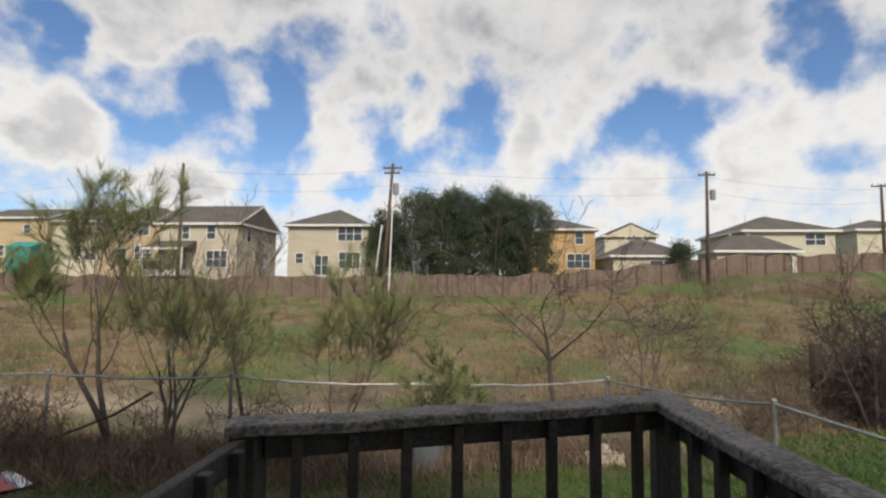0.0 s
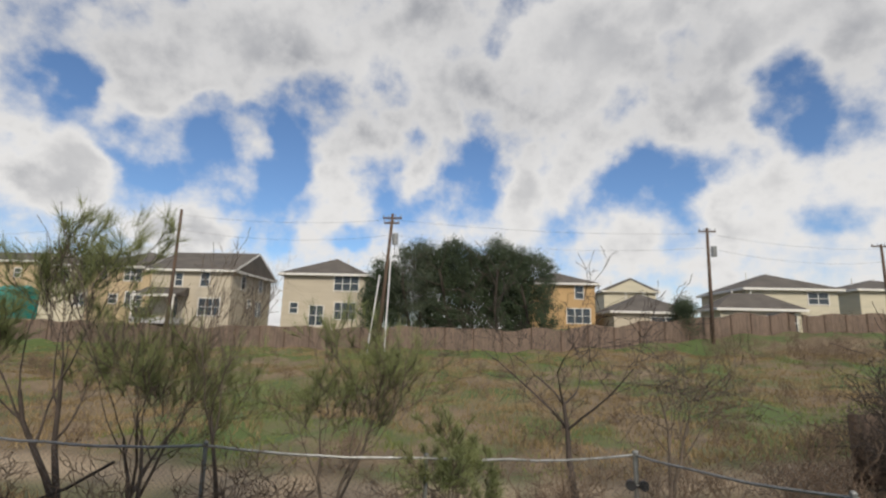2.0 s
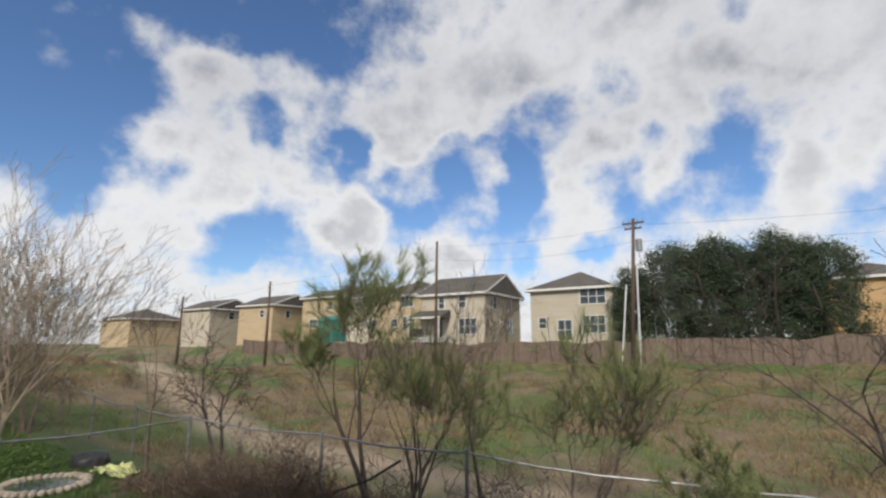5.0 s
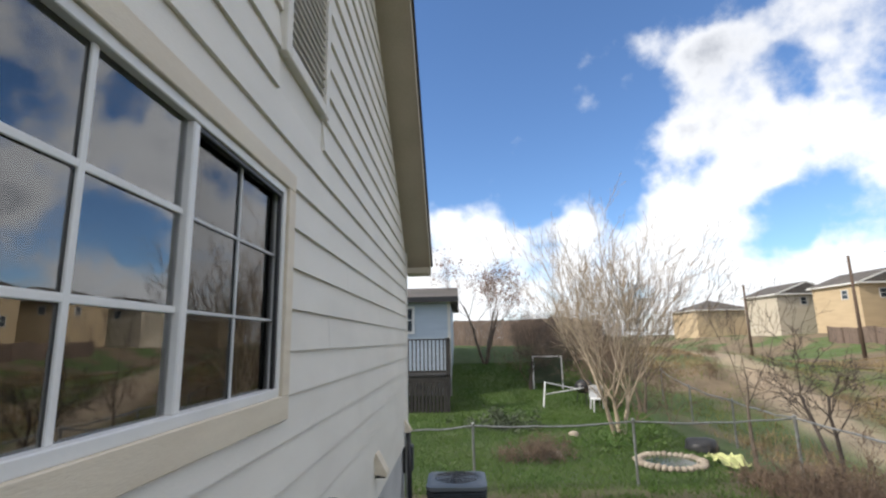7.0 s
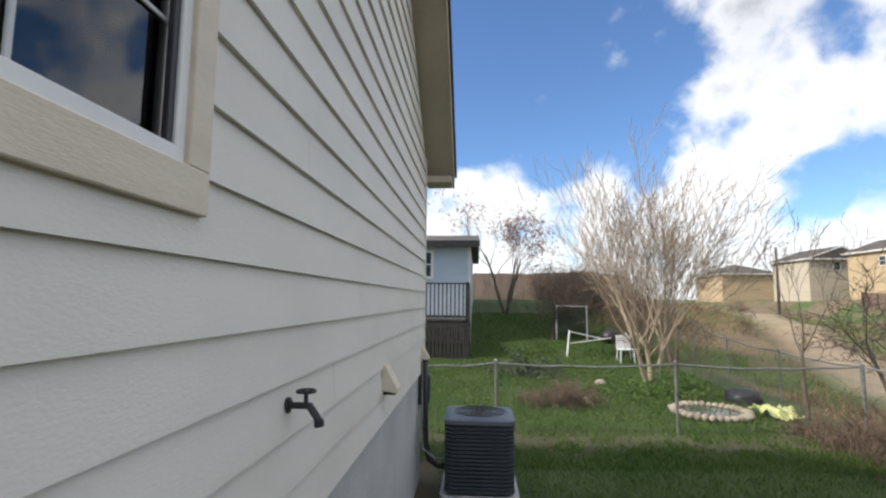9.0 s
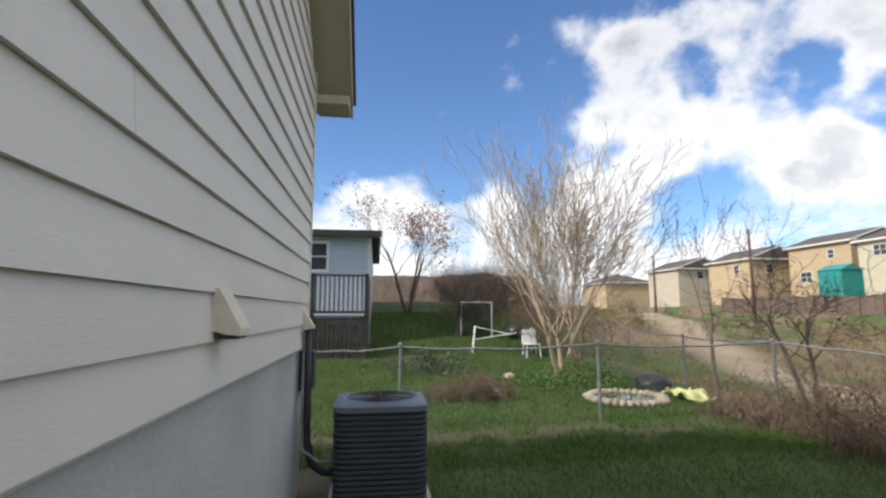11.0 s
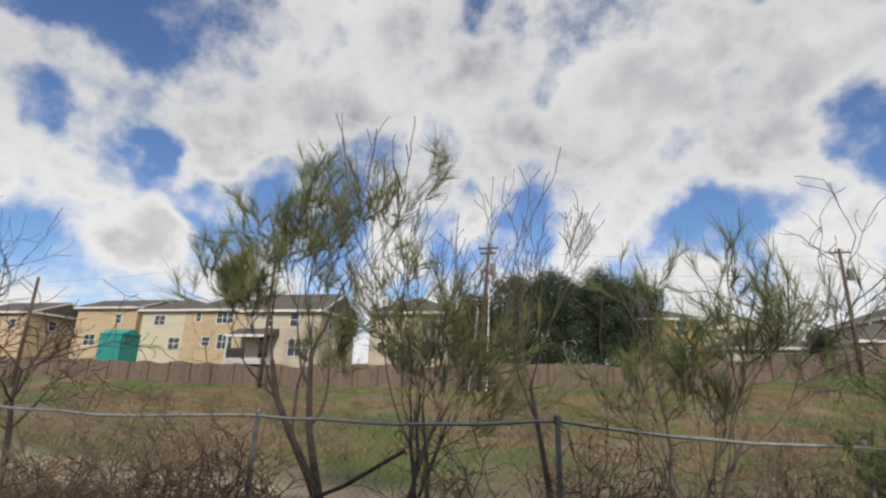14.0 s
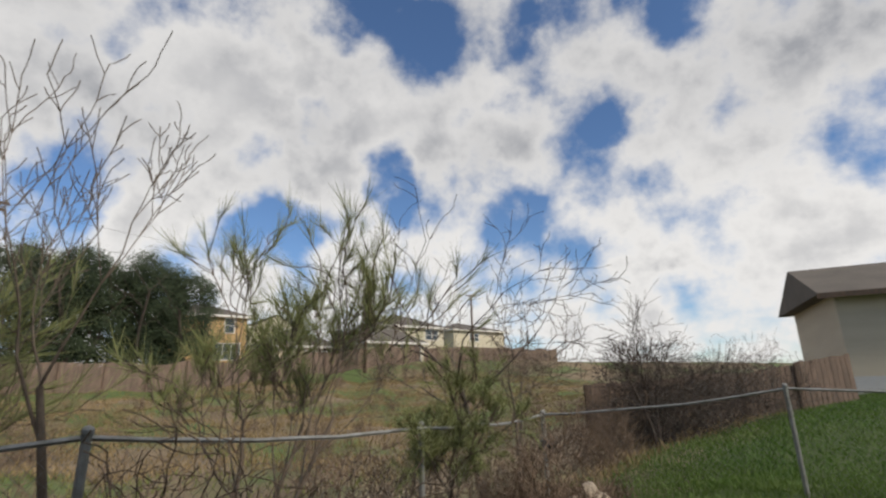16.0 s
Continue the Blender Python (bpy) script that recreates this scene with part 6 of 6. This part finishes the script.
    part("sheet", bm, M_YELLOW, y)
    # striped mat on the lawn
    mx, my = -6.1, 5.98
    m = thing("ground_mat", "faded red white and blue striped mat on the lawn", "mat", at=(mx, my, gz(mx, my) + 0.06))
    m.rotation_euler = (0, 0, radians(-24))
    k = -0.62
    for name, w, mm in (("stripe", 0.20, M_WHITE), ("stripe", 0.06, M_BLUEMAT), ("stripe", 0.38, M_RED), ("stripe", 0.06, M_BLUEMAT), ("stripe", 0.30, M_RED), ("stripe", 0.05, M_BLUEMAT), ("stripe", 0.20, M_WHITE)):
        bm = bmesh.new()
        bmesh.ops.create_grid(bm, x_segments=14, y_segments=3, size=0.5)
        bmesh.ops.solidify(bm, geom=bm.faces[:], thickness=0.012)
        for v in bm.verts:
            u = k + (v.co.y + 0.5) * w
            v.co = Vector((v.co.x * 0.78, u * 0.66, v.co.z + 0.02 * math.sin(5 * v.co.x + 3 * u) + 0.02 * noise.noise(Vector((v.co.x * 4, u * 4, 0)))))
        part(name, bm, mm, m)
        k += w
    st = thing("stick", "pale bare stick lying on the leaf litter", "stick", at=(0, 0, 0))
    tube_path("shaft", [(-7.4, 6.4, gz(-7.4, 6.4) + 0.06), (-7.0, 6.45, gz(-7, 6.45) + 0.10), (-6.6, 6.6, gz(-6.6, 6.6) + 0.05)], 0.018, M_BARK_PALE, st, 5)
    # latch lumps on the corner post, plastic tub by the fence
    tb = thing("plastic_tub", "grey blue plastic tub by the fence", "tub", at=(-0.9, 7.35, gz(-0.9, 7.35)))
    part("body", tube((0, 0, 0), (0, 0, 0.42), 0.22, 0.27, 14), M_ACTOP, tb)
    part("rim", tube((0, 0, 0.42), (0, 0, 0.45), 0.29, None, 14), M_ACTOP, tb)
    lt = thing("gate_latch", "black gate latch wheels on the fence post", "latch", at=(1.9, 8.72, gz(1.9, 8.77) + 0.75))
    for s in (-0.09, 0.09):
        part("wheel", tube((s, -0.03, 0), (s, 0.03, 0), 0.07, None, 12), M_BLACK, lt)
    part("bar", tube((-0.09, 0, 0), (0.09, 0, 0), 0.02), M_BLACK, lt)
    # fallen limb leaning on the fence
    fl = thing("fallen_branch", "dark fallen branch leaning on the fence", "branch", at=(0, 0, 0))
    tube_path("limb", [(-6.75, 7.4, gz(-6.75, 7.4) + 0.1), (-6.15, 7.5, 0.28), (-5.6, 7.5, 0.5), (-5.0, 7.5, 0.85)], 0.022, M_BARK_DARK, fl, 6)


garden_bits()


def slope_house():
    """House at the top of the green slope."""
    h = thing("house", "grey house with brown gable roof above the green slope", "house", "houses next door")
    m = pose(15.8, 8.3, 0, 0, 0, -63)
    b, e = gz(15, 8) - 1.0, 3.95
    for nm, bm, mt in (("wall", box((0, 0, b), (9, 6, e)), M_STUCCO_B), ("foundation", box((-0.03, -0.03, b), (9.03, 6.03, 1.30)), M_CONC)):
        bmesh.ops.transform(bm, matrix=m, verts=bm.verts)
        part(nm, bm, mt, h)
    bm = bmesh.new()
    add_prism(bm, [(-0.5, -0.5, e - 0.1), (-0.5, 6.5, e - 0.1), (-0.5, 3.0, e + 1.3)], [(9.5, -0.5, e - 0.1), (9.5, 6.5, e - 0.1), (9.5, 3.0, e + 1.3)])
    bmesh.ops.recalc_face_normals(bm, faces=bm.faces)
    bmesh.ops.transform(bm, matrix=m, verts=bm.verts)
    part("roof", bm, M_SHINGLE, h)
    bm = box((-0.54, -0.55, e - 0.25), (8.5, -0.5, e - 0.08))
    bmesh.ops.transform(bm, matrix=m, verts=bm.verts)
    part("fascia", bm, M_POLE, h)


slope_house()
scrub("brush", "dark hedge below the house on the slope", [(rs.uniform(6.5, 14), rs.uniform(9.3, 11.5)) for _ in range(80)], 1.15, 21, M_BARK_DARK)
scrub("brush", "dry grass mound in the next yard", [(-12.3 + rs.gauss(0, 0.35), 2.5 + rs.gauss(0, 0.3)) for _ in range(20)], 0.35, 22)


picket_fence([(6.8, 11.6), (11.6, 9.9), (14.2, 7.9)], "dark weathered wooden fence below the house on the slope", 1.25)


def leafy_mound(label, x, y, s, seed, material, count=26):
    t = thing("shrub", label, "shrub", "low shrubs", at=(x, y, gz(x, y)))
    rnd = random.Random(seed)
    cs = [Vector((rnd.gauss(0, s), rnd.gauss(0, s), abs(rnd.gauss(0.12, 0.16)))) for _ in range(count)]
    V, F = leaf_cards(cs, 60, 0.12, 0.04, rnd)
    o = from_arrays("foliage", V, F, material, t)
    tagged(o, kind="stuff")


leafy_mound("low bright green leafy shrub on the lawn", -13.2, 4.7, 0.5, 2, M_GRASS, 40)
leafy_mound("low dark green shrub on the lawn", -15.6, 2.2, 0.5, 3, M_LEAF_GREY, 40)
leafy_mound("low green weed clump in the field", -6.5, 32.0, 1.2, 5, M_FGREEN, 60)
bare_tree(-20.5, 3.6, OPEN, 71, M_BARK_DARK, "small leafless dark shrub tree in the next yard", ((0.2, 0, 1), (-0.2, 0.1, 1), (0, -0.2, 1)), height=1.5, radius=0.04, name="tree")
bare_tree(-31.5, 41.0, OPEN, 75, M_BARK, "bare tree by the far fence", ((0.1, 0, 1),), height=3.5, radius=0.09)
bare_tree(-21.0, 45.0, OPEN, 77, M_BARK, "bare tree between the far houses", ((0.1, 0, 1), (-0.1, 0, 1)), height=4.2, radius=0.1)
scrub("brush", "dark brown hedge along the back of the next yard", [(rs.uniform(-36, -22), rs.uniform(4.5, 8.5)) for _ in range(70)], 1.5, 31, M_BARK_DARK)
picket_fence([(-31, 9.5), (-36, 4.0), (-38, -3)], "dark weathered wooden fence behind the next yard", 1.8)
